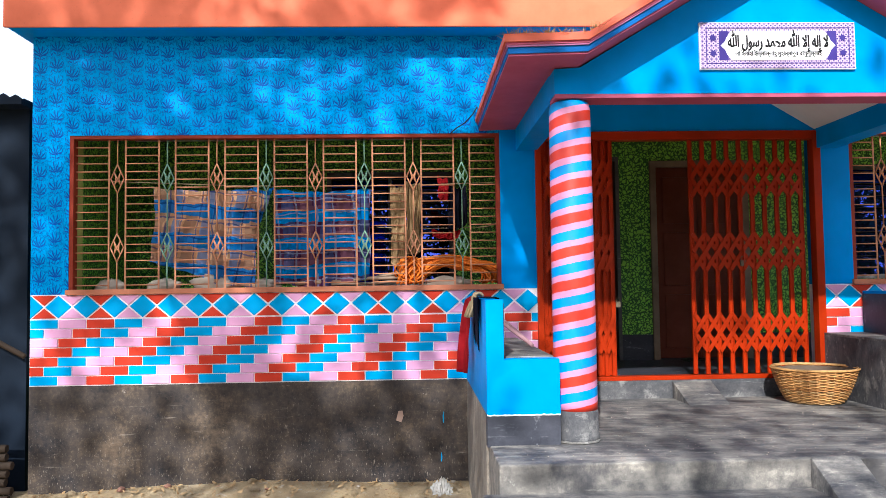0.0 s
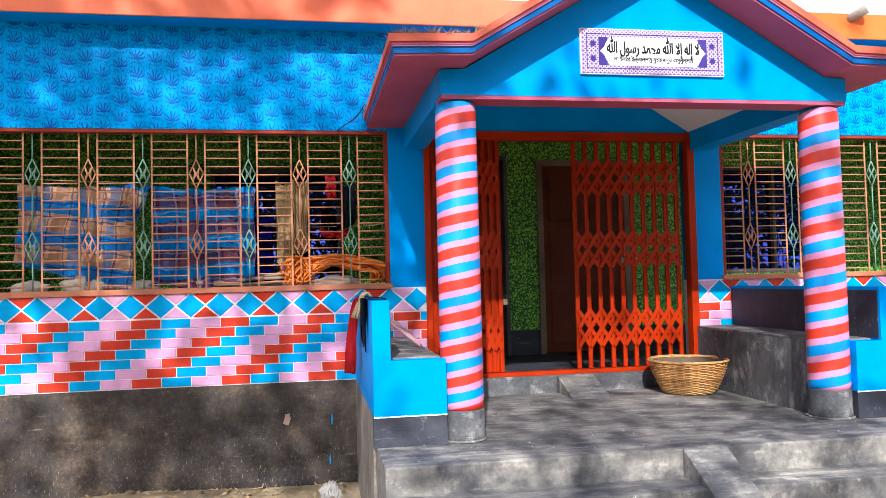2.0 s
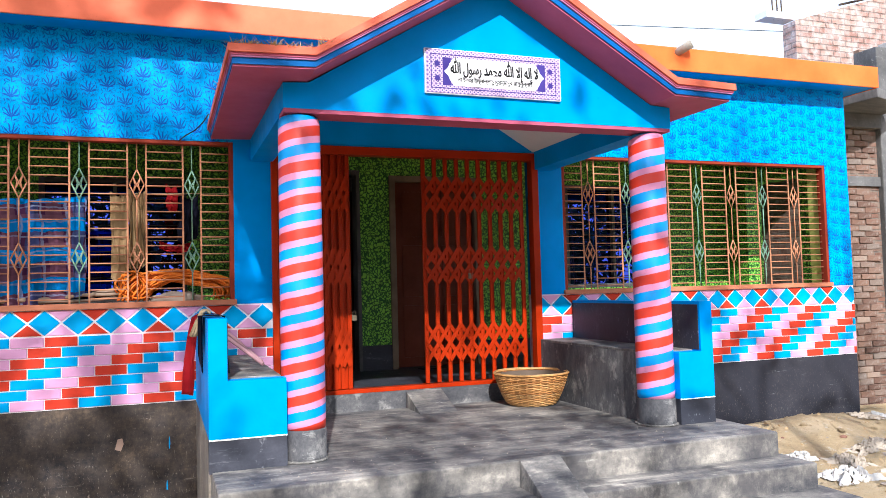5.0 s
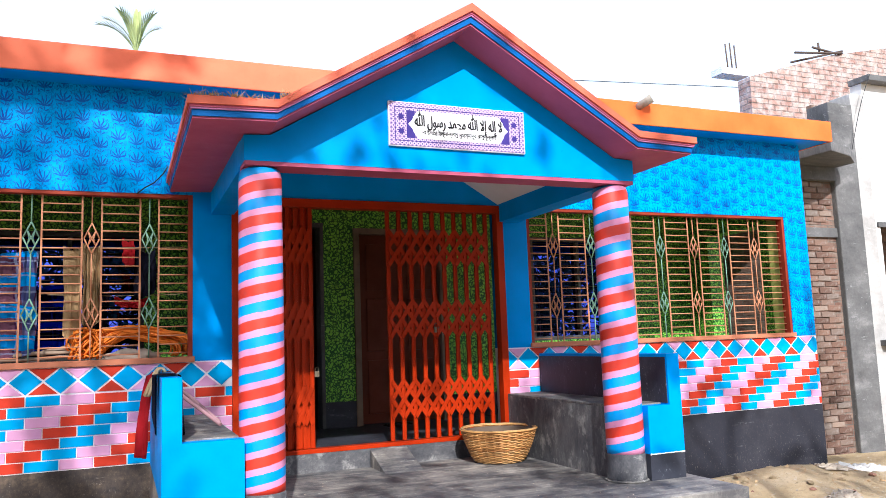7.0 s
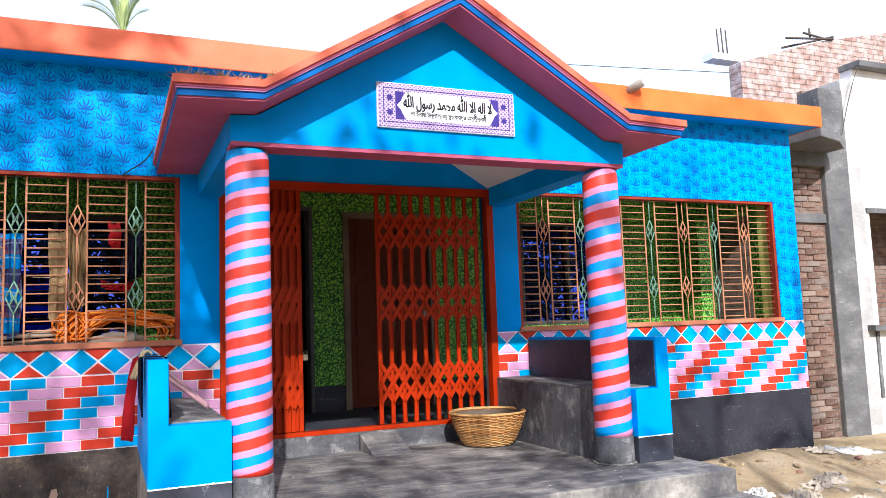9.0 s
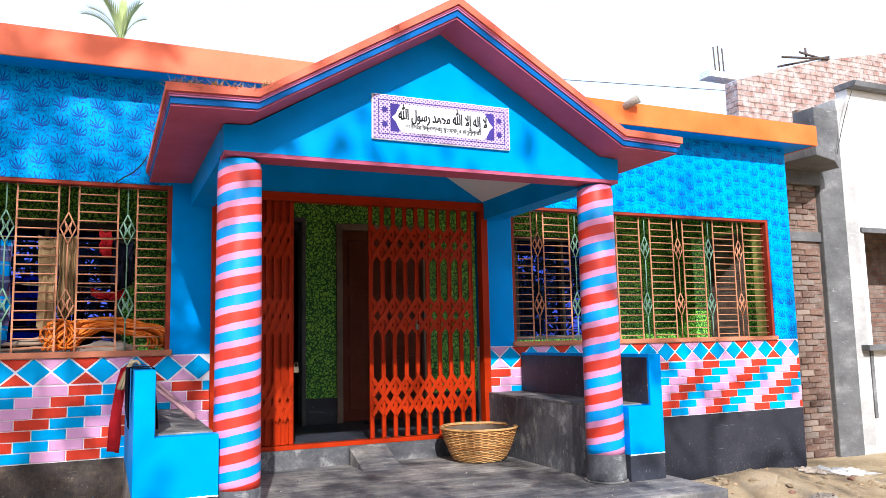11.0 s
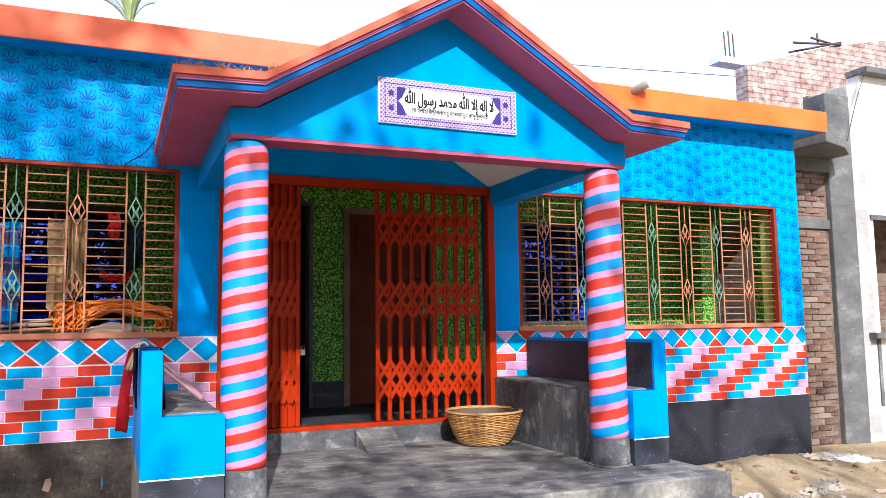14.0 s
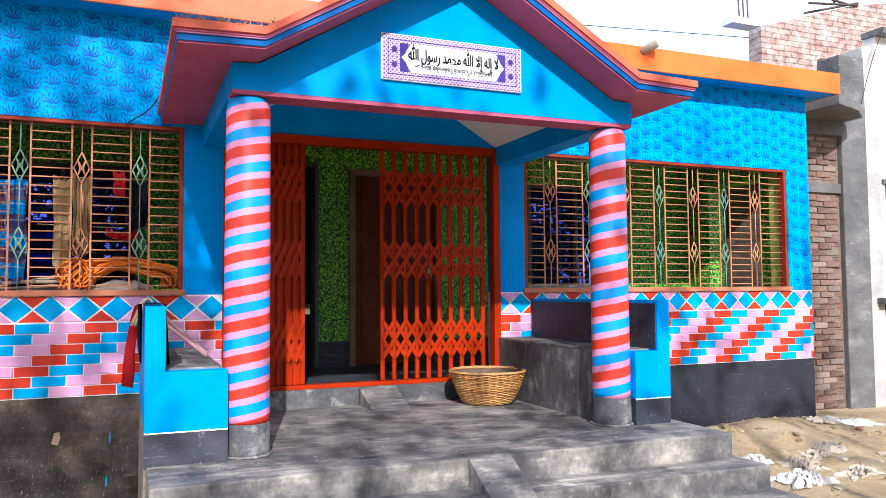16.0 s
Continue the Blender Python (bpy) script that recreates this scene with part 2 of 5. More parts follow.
def woven(name, ground, square, band, line, sx, sz, lean=0.1, upright=0.75):
    """Checked cotton cloth: bold bands both ways over a two-tone ground, with thin lines."""
    k = Nodes(name)
    x, y, z = k.xyz()
    wob = k.math('MULTIPLY', k.math('SUBTRACT', k.noise(4, 3), 0.5), 0.10)
    px = k.math('ADD', k.math('ADD', x, k.math('MULTIPLY', z, lean)), wob)
    pz = k.math('ADD', k.math('ADD', z, k.math('MULTIPLY', x, -lean)), wob)
    fx = k.math('FRACT', k.math('DIVIDE', px, sx))
    fz = k.math('FRACT', k.math('DIVIDE', pz, sz))

    def band_of(f, a, b):
        return k.math('MULTIPLY', k.math('GREATER_THAN', f, a), k.math('LESS_THAN', f, b))

    c = k.mix(k.math('MULTIPLY', band_of(fx, 0.45, 0.8), 0.6), ground, square)
    c = k.mix(k.math('MULTIPLY', band_of(fz, 0.45, 0.62), 0.6), c, square)
    c = k.mix(k.math('MULTIPLY', band_of(fx, 0.0, 0.28), upright), c, band)
    c = k.mix(k.math('MULTIPLY', band_of(fz, 0.0, 0.44), 0.94), c, band)
    for f in (fx, fz):
        for p in (0.31, 0.85):
            c = k.mix(k.math('MULTIPLY', band_of(f, p, p + 0.05), 0.7), c, line)
    k.bump(k.noise(14, 5), 0.4, 0.02)
    return k.done(c, 0.9, spec=0.1)


BLUE = paint("blue_paint", (0.001, 0.255, 0.71), 0.14, chalk=0.3)
BLUE_D = paint("deep_blue_paint", (0.002, 0.10, 0.34), 0.15, chalk=0.3)
LEAF = leaf_wall("leaf_pattern_paint", (0.0005, 0.30, 0.69), (0.0005, 0.060, 0.37), (0.05, 0.50, 0.84))
FADED = paint("faded_coral_paint", (0.74, 0.165, 0.078), 0.16, 0.5, 0.45)
ORANGE = paint("orange_paint", (0.80, 0.15, 0.028), 0.2, 0.45, 0.4)
CORAL = paint("coral_paint", (0.64, 0.135, 0.075), 0.2, 0.5, 0.5)
MAROON = paint("plum_paint", (0.42, 0.085, 0.15), 0.15)
LILAC = paint("lilac_paint", (0.44, 0.16, 0.32), 0.15)
WHITE = paint("white_paint", (0.78, 0.76, 0.74), 0.06)
PINK = paint("pink_tile_paint", (0.68, 0.33, 0.53), 0.12)
RED = paint("red_tile_paint", (0.52, 0.034, 0.012), 0.15)
SKYB = paint("blue_tile_paint", (0.002, 0.31, 0.66), 0.14)
GROUT = paint("white_line_paint", (0.85, 0.78, 0.80), 0.06)
PLINTH = cement("black_washed_plinth", (0.011, 0.009, 0.012), (0.15, 0.105, 0.07), 0.75, patch=((0.40, 0.33, 0.26), 0.64, 0.70, 0.6, 9.0), flecks=0.8)
PLINTH_CLEAN = cement("dark_navy_plinth", (0.010, 0.010, 0.018), (0.036, 0.034, 0.042), 0.4, flecks=0.6)
CEMENT = cement("grey_cement", (0.046, 0.046, 0.053), (0.58, 0.515, 0.435), 0.28, 1.3, patch=((0.040, 0.038, 0.046), 0.47, 0.60, 0.72, 3.6))
SCUFFED = cement("scuffed_cement", (0.030, 0.030, 0.038), (0.20, 0.19, 0.185), 0.4, 1.7, patch=((0.34, 0.32, 0.30), 0.54, 0.66, 0.6, 6.5))
DUSTY = cement("dusty_brown_cement", (0.09, 0.075, 0.062), (0.40, 0.34, 0.28), 0.5, 1.2, 0.85)
SLATE = cement("slate_cement", (0.016, 0.018, 0.028), (0.075, 0.075, 0.095), 0.2, 1.0, 0.6, patch=((0.26, 0.26, 0.28), 0.63, 0.67, 0.6, 8.0))
CONCRETE = cement("bare_concrete", (0.065, 0.063, 0.063), (0.25, 0.24, 0.235), 0.3, 1.1, 0.85)
PALE_CEMENT = cement("pale_plaster", (0.30, 0.285, 0.27), (0.62, 0.59, 0.56), 0.3, 1.1, 0.85)
PALE_MORTAR = cement("pale_mortar", (0.06, 0.058, 0.056), (0.34, 0.31, 0.28), 0.6, 3.0, 0.9)
SACK_PINK = paint("bare_plaster", (0.40, 0.27, 0.21), 0.2, 0.9, 0.4)
STEEL_RED = paint("oxide_red_steel", (0.36, 0.022, 0.0005), 0.25, 0.36, 0.5, chalk=0.1)
STEEL_FRAME = paint("red_brown_steel", (0.25, 0.030, 0.012), 0.2, 0.5, 0.5)
BAR_TAN = paint("primer_tan_steel", (0.47, 0.20, 0.105), 0.2, 0.45, 0.5)
REVEAL = paint("yellow_green_reveal", (0.42, 0.46, 0.12), 0.2, 0.6, 0.4)
SILL_RUST = paint("rusty_sill_paint", (0.46, 0.16, 0.085), 0.25, 0.6, 0.6)
BAR_GREEN = paint("green_steel", (0.16, 0.28, 0.20), 0.2, 0.45, 0.4)
VINE = vine_wall("green_vine_wall", (0.022, 0.115, 0.016), (0.34, 0.80, 0.085))
LIME = paint("limewash", (0.70, 0.70, 0.64), 0.1, 0.8)
EARTH = earth("sandy_earth")
SPIRAL = spiral("spiral_stripes", (-9.623, 5.057, -0.1079, 0.0))
SPIRAL_UNEVEN = spiral("uneven_spiral_stripes", (-8.3195, 4.375, -0.1167, 0.0))
BRICKS = bricky("bare_brick", [(0.20, 0.10, 0.07), (0.12, 0.065, 0.05), (0.27, 0.21, 0.17)], (0.125, 0.10, 0.085))
BRICKS_PALE = bricky("dusty_brick", [(0.42, 0.26, 0.21), (0.26, 0.13, 0.10), (0.60, 0.52, 0.48)], (0.16, 0.11, 0.09), 0.25, 0.085)
WOOD = paint("dark_brown_door", (0.14, 0.030, 0.014), 0.3, 0.4)
# near-black plaster: the shade of the back rooms is put into the colour
SHADE_PLASTER = paint("shade_dark_plaster", (0.05, 0.05, 0.06), 0.2)


# ---- mesh helpers ----
def box(bm, x0, x1, y0, y1, z0, z1, mat=0):
    v = [bm.verts.new((x, y, z)) for z in (z0, z1) for y in (y0, y1) for x in (x0, x1)]
    for q in ((0, 2, 3, 1), (4, 5, 7, 6), (0, 1, 5, 4), (2, 6, 7, 3), (0, 4, 6, 2), (1, 3, 7, 5)):
        f = bm.faces.new([v[i] for i in q])
        f.material_index = mat
    return v


def mesh_of(bm, name, *mats, bevel=0.0, smooth=False):
    if bevel:
        bmesh.ops.bevel(bm, geom=bm.edges[:], offset=bevel, segments=2, affect='EDGES', profile=0.6)
    bmesh.ops.recalc_face_normals(bm, faces=bm.faces[:])
    me = bpy.data.meshes.new(name)
    bm.to_mesh(me)
    bm.free()
    for m in mats:
        me.materials.append(m)
    if smooth:
        for p in me.polygons:
            p.use_smooth = True
    return me


def part(name, bm, material, parent=None, label="", bevel=0.0, smooth=False):
    mats = material if isinstance(material, (list, tuple)) else [material]
    me = bm if isinstance(bm, bpy.types.Mesh) else mesh_of(bm, name, *mats, bevel=bevel, smooth=smooth)
    ob = new(name, me)
    ob.parent = parent
    if label:
        tagged(ob, label)
    return ob


def thing(name, label, category, group="", kind="", at=(0, 0, 0)):
    ob = new(name)
    ob.location = at
    ob.empty_display_size = 0.1
    return tagged(ob, label, category, group, kind)


def boxes(*specs):
    bm = bmesh.new()
    for s in specs:
        box(bm, *s)
    return bm


def tube(bm, pts, r, seg=8, r1=None, closed=False, mat=0):
    """A swept tube through points."""
    pts = [Vector(p) for p in pts]
    rings = []
    n = len(pts)
    for i, p in enumerate(pts):
        a = pts[(i - 1) % n] if closed or i else pts[0]
        b = pts[(i + 1) % n] if closed or i < n - 1 else pts[-1]
        d = (b - a).normalized()
        up = Vector((0, 0, 1)) if abs(d.z) < 0.9 else Vector((1, 0, 0))
        s = d.cross(up).normalized()
        t = s.cross(d)
        rr = r if r1 is None else r + (r1 - r) * i / max(1, n - 1)
        rings.append([bm.verts.new(p + s * rr * math.cos(2 * math.pi * j / seg) + t * rr * math.sin(2 * math.pi * j / seg)) for j in range(seg)])
    for i in range(n if closed else n - 1):
        a, b = rings[i], rings[(i + 1) % n]
        for j in range(seg):
            f = bm.faces.new((a[j], a[(j + 1) % seg], b[(j + 1) % seg], b[j]))
            f.smooth, f.material_index = True, mat
    if not closed:
        bm.faces.new(rings[0][::-1]).material_index = mat
        bm.faces.new(rings[-1]).material_index = mat


def lathe(bm, prof, seg=32, cx=0.0, cy=0.0):
    """A solid of revolution about z from (radius, z) pairs."""
    rings = [[bm.verts.new((cx + r * math.cos(2 * math.pi * j / seg), cy + r * math.sin(2 * math.pi * j / seg), z)) for j in range(seg)] for r, z in prof]
    for a, b in zip(rings, rings[1:]):
        for j in range(seg):
            bm.faces.new((a[j], a[(j + 1) % seg], b[(j + 1) % seg], b[j]))
    bm.faces.new(rings[0][::-1])
    bm.faces.new(rings[-1])


def prism(bm, poly, y0, y1, mat=0):
    """Extrude an x-z polygon along y."""
    a = [bm.verts.new((x, y0, z)) for x, z in poly]
    b = [bm.verts.new((x, y1, z)) for x, z in poly]
    n = len(poly)
    fs = [bm.faces.new(a), bm.faces.new(b[::-1])]
    for i in range(n):
        fs.append(bm.faces.new((a[i], b[i], b[(i + 1) % n], a[(i + 1) % n])))
    for f in fs:
        f.material_index = mat


def structure(name, bm, mats, label, category, bevel=0.0):
    ob = part(name, bm, mats, bevel=bevel)
    return tagged(ob, label, category, kind="structure")


# ---- plan ----
XL, XR = -3.56, 7.42          # ends of the house front
GX0, GX1 = 0.825, 3.39        # gate opening
WL = (-3.24, 0.51)            # window openings
WR = (3.67, 7.08)
SILL, HEAD = 1.75, 3.13
PL, SOF, ROOF = 0.967, 4.005, 4.24
T = 0.25                      # wall thickness
FLOOR_IN, FLOOR = 0.93, 0.776
YB = 1.8                      # inner wall of the veranda

# ground
bm = bmesh.new()
N = 90
ext = [-400, -120, -50, -25] + [-14 + 28 * i / N for i in range(N + 1)] + [25, 50, 120, 400]


def ground_z(x, y):
    z = 0.03 + 0.03 * noise.noise((x * 0.8, y * 0.8, 0)) + 0.015 * noise.noise((x * 3, y * 3, 2))
    heap = math.exp(-((x - 6.2) / 1.5) ** 2 - ((y + 0.45) / 0.8) ** 2)
    z += 0.27 * heap * (0.9 + 0.35 * noise.noise((x * 2, y * 2, 5)))
    z += 0.12 * max(0, min(1, (x - 4.0) / 1.2)) * math.exp(-(max(0, -y - 1.5) / 4) ** 2)
    z += 0.10 * math.exp(-((x + 1.4) / 2.2) ** 2 - ((y + 0.1) / 0.35) ** 2)
    return z


grid = [[bm.verts.new((x, y, ground_z(x, y))) for x in ext] for y in ext]
for i in range(len(ext) - 1):
    for j in range(len(ext) - 1):
        bm.faces.new((grid[i][j], grid[i][j + 1], grid[i + 1][j + 1], grid[i + 1][j])).smooth = True
structure("ground", bm, EARTH, "bare sandy earth with rubble in front of the house", "ground")

# house front: plinth, band backing, patterned upper wall, plain blue strips beside the gate
bm = bmesh.new()
for x0, x1 in ((XL, GX0), (GX1, XR)):
    box(bm, x0, x1, 0.0, T, -0.3, PL, 0 if x0 < 0 else 4)
    box(bm, x0, x1, 0.004, T, PL, SILL, 1)
for (w0, w1), (a, b), plain in ((WL, (XL, GX0), 1), (WR, (GX1, XR), 0)):
    if plain:
        box(bm, a, w0, 0, T, SILL, HEAD, 2)
        box(bm, w1, b, 0, T, SILL, HEAD, 3)
        box(bm, a, w1, 0, T, HEAD, SOF, 2)
        box(bm, w1, b, 0, T, HEAD, SOF, 3)
    else:
        box(bm, a, w0, 0, T, SILL, HEAD, 3)
        box(bm, w1, b, 0, T, SILL, HEAD, 2)
        box(bm, w0, b, 0, T, HEAD, SOF, 2)
        box(bm, a, w0, 0, T, HEAD, SOF, 3)
box(bm, GX0, GX1, 0, T, HEAD, SOF, 3)
structure("wall_front", bm, [PLINTH, GROUT, LEAF, BLUE, PLINTH_CLEAN], "bright blue house front with leaf pattern above a black plinth", "wall")

bm = bmesh.new()
prism(bm, [(-0.004, -0.05), (0.003, -0.045), (0.006, 0.0), (0.002, 0.05), (-0.002, 0.044), (-0.006, 0.01)], -0.003, 0.002)
scar = mesh_of(bm, "paint_scar", SKYB)
for x, z, sc in ((-0.02, 0.64, 1.0), (-0.04, 0.30, 0.8)):
    ob = part("paint_scar", scar, None, bpy.data.objects["wall_front"], "stray blue paint mark")
    ob.location, ob.scale = (x, 0, z), (1, 1, sc)
bm = bmesh.new()
prism(bm, [(-0.43, 0.62), (-0.385, 0.605), (-0.365, 0.66), (-0.375, 0.705), (-0.41, 0.70)], -0.003, 0.002)
part("bare_patch", bm, SACK_PINK, bpy.data.objects["wall_front"], "pinkish bare plaster patch")

# other outer walls, veranda floor and ceiling
structure("wall_west", boxes((XL, XL + T, T, 7, -0.3, SOF)), VINE, "blue side wall of the house", "wall")
structure("wall_east", boxes((XR - T, XR, T, 0.50, -0.3, SOF), (XR - T, XR, 1.39, 7, -0.3, SOF), (XR - T, XR, 0.50, 1.39, -0.3, 1.77), (XR - T, XR, 0.50, 1.39, 3.1, SOF)), VINE, "blue side wall of the house", "wall")
structure("wall_back", boxes((XL, XR, 7, 7 + T, -0.3, SOF)), BLUE, "plain blue rear wall of the house", "wall")
structure("door_sill", boxes((GX0, GX1, -0.06, 0.0, 0.4, FLOOR_IN)), SCUFFED, "scuffed cement step under the gate", "sill")
structure("floor", boxes((XL + T, XR - T, T, 7, 0.6, FLOOR_IN), (GX0, GX1, 0.0, T, 0.4, FLOOR_IN)), SLATE, "dark polished cement floor of the veranda", "floor", 0.0)
structure("ceiling", boxes((XL + T, XR - T, T, 7, 3.42, 3.6)), LIME, "pale limewashed veranda ceiling", "ceiling")

# inner wall of the veranda with door and two window openings
IW = [(-1.22, 0.18, 1.78, 3.06), (4.69, 6.10, 1.80, 3.10), (2.40, 3.52, FLOOR_IN, 3.16), (0.95, 2.05, FLOOR_IN, 3.21)]
xs = sorted({XL + T, XR - T, *[v for o in IW for v in o[:2]]})
bm = bmesh.new()
for a, b in zip(xs, xs[1:]):
    holes = [o for o in IW if o[0] <= a and o[1] >= b]
    z = FLOOR_IN
    for o in holes:
        if o[2] > z:
            box(bm, a, b, YB, YB + 0.2, z, o[2], 0)
        z = o[3]
    box(bm, a, b, YB, YB + 0.2, z, 3.42, 0)
structure("wall_inner", bm, VINE, "green veranda wall with a rolled vine pattern", "wall")
bm = bmesh.new()
for a, b in ((XL + T, 0.95), (2.05, 2.40), (3.52, XR - T)):
    box(bm, a, b, YB - 0.012, YB, FLOOR_IN, 1.21)
structure("baseboard", bm, SLATE, "black painted dado along the green wall", "dado")
# closes the back rooms; their darkness is painted into this wall
structure("wall_partition", boxes((-3.3, XR - T, 5.2, 5.4, FLOOR_IN, 3.42)), SHADE_PLASTER, "back room wall, plaster colour darkened for the room's shade", "wall")

# main roof slab with orange edge
roof = thing("roof", "flat concrete roof slab with an orange painted edge", "roof", kind="structure")
part("slab", boxes((XL - 0.10, XR + 0.22, -0.25, 7.4, SOF, ROOF - 0.02)), BLUE, roof)
part("fascia", boxes((XL - 0.12, 2.1, -0.275, -0.25, SOF - 0.006, ROOF)), FADED, roof, "sun-faded coral roof edge", bevel=0.006)
part("fascia", boxes((2.1, XR + 0.245, -0.275, -0.25, SOF - 0.006, ROOF), (XR + 0.22, XR + 0.245, -0.25, 7.4, SOF - 0.006, ROOF)), ORANGE, roof, bevel=0.006)

# ---- porch ----
CX = 2.10
YF, YE = -1.92, -2.22
porch = thing("porch_roof", "gabled porch roof with layered coral, lilac and blue edge", "porch roof", kind="structure")
low = [(0.33, 3.15), (0.81, 3.165), (CX, 3.925), (3.39, 3.165), (3.87, 3.15)]


def up(profile, d, grow=0.0):
    out = []
    for i, (x, z) in enumerate(profile):
        out.append((x - grow if i == 0 else x + grow if i == len(profile) - 1 else x, z + (d if i != 2 else d * 1.16)))
    return out


def layer(d0, d1, y0, y1, grow=0.0):
    bm = bmesh.new()
    a, b = up(low, d0, grow), up(low, d1, grow)
    for i in range(4):
        prism(bm, [a[i], a[i + 1], b[i + 1], b[i]], y0, y1)
    return bm


part("soffit", layer(0.0, 0.02, YE + 0.02, 0.0), MAROON, porch)
part("blue_band", layer(0.012, 0.05, YE + 0.008, 0.0, 0.004), BLUE_D, porch)
part("lilac_band", layer(0.05, 0.060, YE - 0.004, 0.0, 0.012), LILAC, porch)
part("plum_band", layer(0.060, 0.075, YE - 0.010, 0.0, 0.018), MAROON, porch)
part("coral_edge", layer(0.075, 0.122, YE - 0.024, 0.0, 0.03), CORAL, porch)
bm = bmesh.new()
prism(bm, [(0.655, 2.99), (3.55, 2.99), (3.55, 3.15), (3.38, 3.16), (CX, 3.925), (0.82, 3.16), (0.655, 3.15)], YF, YF + 0.2)
part("gable", bm, BLUE, porch)
part("beam_edge", boxes((0.66, 3.545, YF + 0.003, YF + 0.197, 2.965, 2.99)), MAROON, porch)
part("side_beam", boxes((0.655, 0.84, YF + 0.2, 0.0, 2.97, 3.16)), BLUE, porch)
part("side_beam", boxes((3.36, 3.55, YF + 0.2, 0.0, 2.97, 3.16)), BLUE, porch)
bm = bmesh.new()
prism(bm, [(0.84, 3.16), (CX, 3.91), (3.36, 3.16), (3.36, 3.145), (CX, 3.895), (0.84, 3.145)], YF + 0.2, -0.002)
part("ceiling_panel", bm, WHITE, porch, "white sloping ceiling")

# columns
for x, stripes in ((0.775, SPIRAL), (3.42, SPIRAL_UNEVEN)):
    col = thing("porch_column", "round porch column with red, pink and blue spiral stripes", "column", "porch columns", at=(x, -1.785, FLOOR))
    bm = bmesh.new()
    lathe(bm, [(0.136, 0.2), (0.139, 0.24), (0.138, 1.2), (0.134, 2.13), (0.124, 2.175), (0.1, 2.189)], 40)
    part("shaft", bm, stripes, col, smooth=True)
    bm = bmesh.new()
    lathe(bm, [(0.148, 0.0), (0.143, 0.03), (0.141, 0.19), (0.134, 0.203)], 40)
    part("base", bm, SCUFFED, col, smooth=True)
    bm = bmesh.new()
    ring = [Vector((0.146 * math.cos(math.pi * i / 24) * (1 + 0.05 * noise.noise((i * 0.7, x, 0))), 0.146 * math.sin(math.pi * i / 24) * (1 + 0.05 * noise.noise((i * 0.7, x, 0))), 0.006)) for i in range(48)]
    tube(bm, ring, 0.011, 6, closed=True)
    for v in bm.verts:
        v.co += v.co.normalized() * 0.012 * noise.noise(v.co * 38)
        v.co.z = max(0.0, v.co.z + 0.006 * noise.noise(v.co * 50))
    part("mortar_fillet", bm, PALE_MORTAR, col, "rough pale mortar at the foot")

# platform, steps and ramps
STEPS = [(FLOOR, -2.43, 3.955), (0.615, -2.72, 4.00), (0.455, -3.02, 4.06), (0.295, -3.33, 4.12), (0.14, -3.65, 4.18)]
steps = thing("steps", "grey cement porch platform with broad worn steps", "steps", kind="structure")
for i, (z, y, x) in enumerate(STEPS):
    bm = bmesh.new()
    y1 = 0.0 if i == 0 else STEPS[i - 1][1] + 0.01
    box(bm, 0.205 if i == 0 else 0.16 - 0.05 * i, x, y, y1, -0.2, z)
    bmesh.ops.bevel(bm, geom=bm.edges[:], offset=0.012, segments=2, affect='EDGES', profile=0.6)
    if i:
        box(bm, STEPS[i - 1][2] - 0.01, x - 0.002, y1 - 0.03, -1.95 - 0.1 * i, -0.2, z - 0.003)
    part("step" if i else "platform", bm, CEMENT, steps)
bm = bmesh.new()
v = [bm.verts.new(p) for p in ((1.965, -2.43, 0.785), (2.245, -2.43, 0.785), (2.245, -3.75, 0.07), (1.965, -3.75, 0.07),
                               (1.965, -2.43, 0.2), (2.245, -2.43, 0.2), (2.245, -3.75, -0.1), (1.965, -3.75, -0.1))]
for q in ((0, 1, 2, 3), (4, 7, 6, 5), (0, 4, 5, 1), (1, 5, 6, 2), (2, 6, 7, 3), (3, 7, 4, 0)):
    bm.faces.new([v[i] for i in q])
structure("ramp", bm, CEMENT, "narrow cement ramp laid over the steps", "ramp", 0.01)
bm = bmesh.new()
v = [bm.verts.new(p) for p in ((1.98, -0.06, 0.925), (2.32, -0.06, 0.925), (2.32, -0.47, 0.778), (1.98, -0.47, 0.778), (1.98, -0.06, 0.7), (2.32, -0.06, 0.7), (2.32, -0.47, 0.7), (1.98, -0.47, 0.7))]
for q in ((0, 1, 2, 3), (4, 7, 6, 5), (0, 4, 5, 1), (1, 5, 6, 2), (2, 6, 7, 3), (3, 7, 4, 0)):
    bm.faces.new([v[i] for i in q])
structure("ramp_small", bm, CEMENT, "small cement ramp up to the gate sill", "ramp", 0.006)


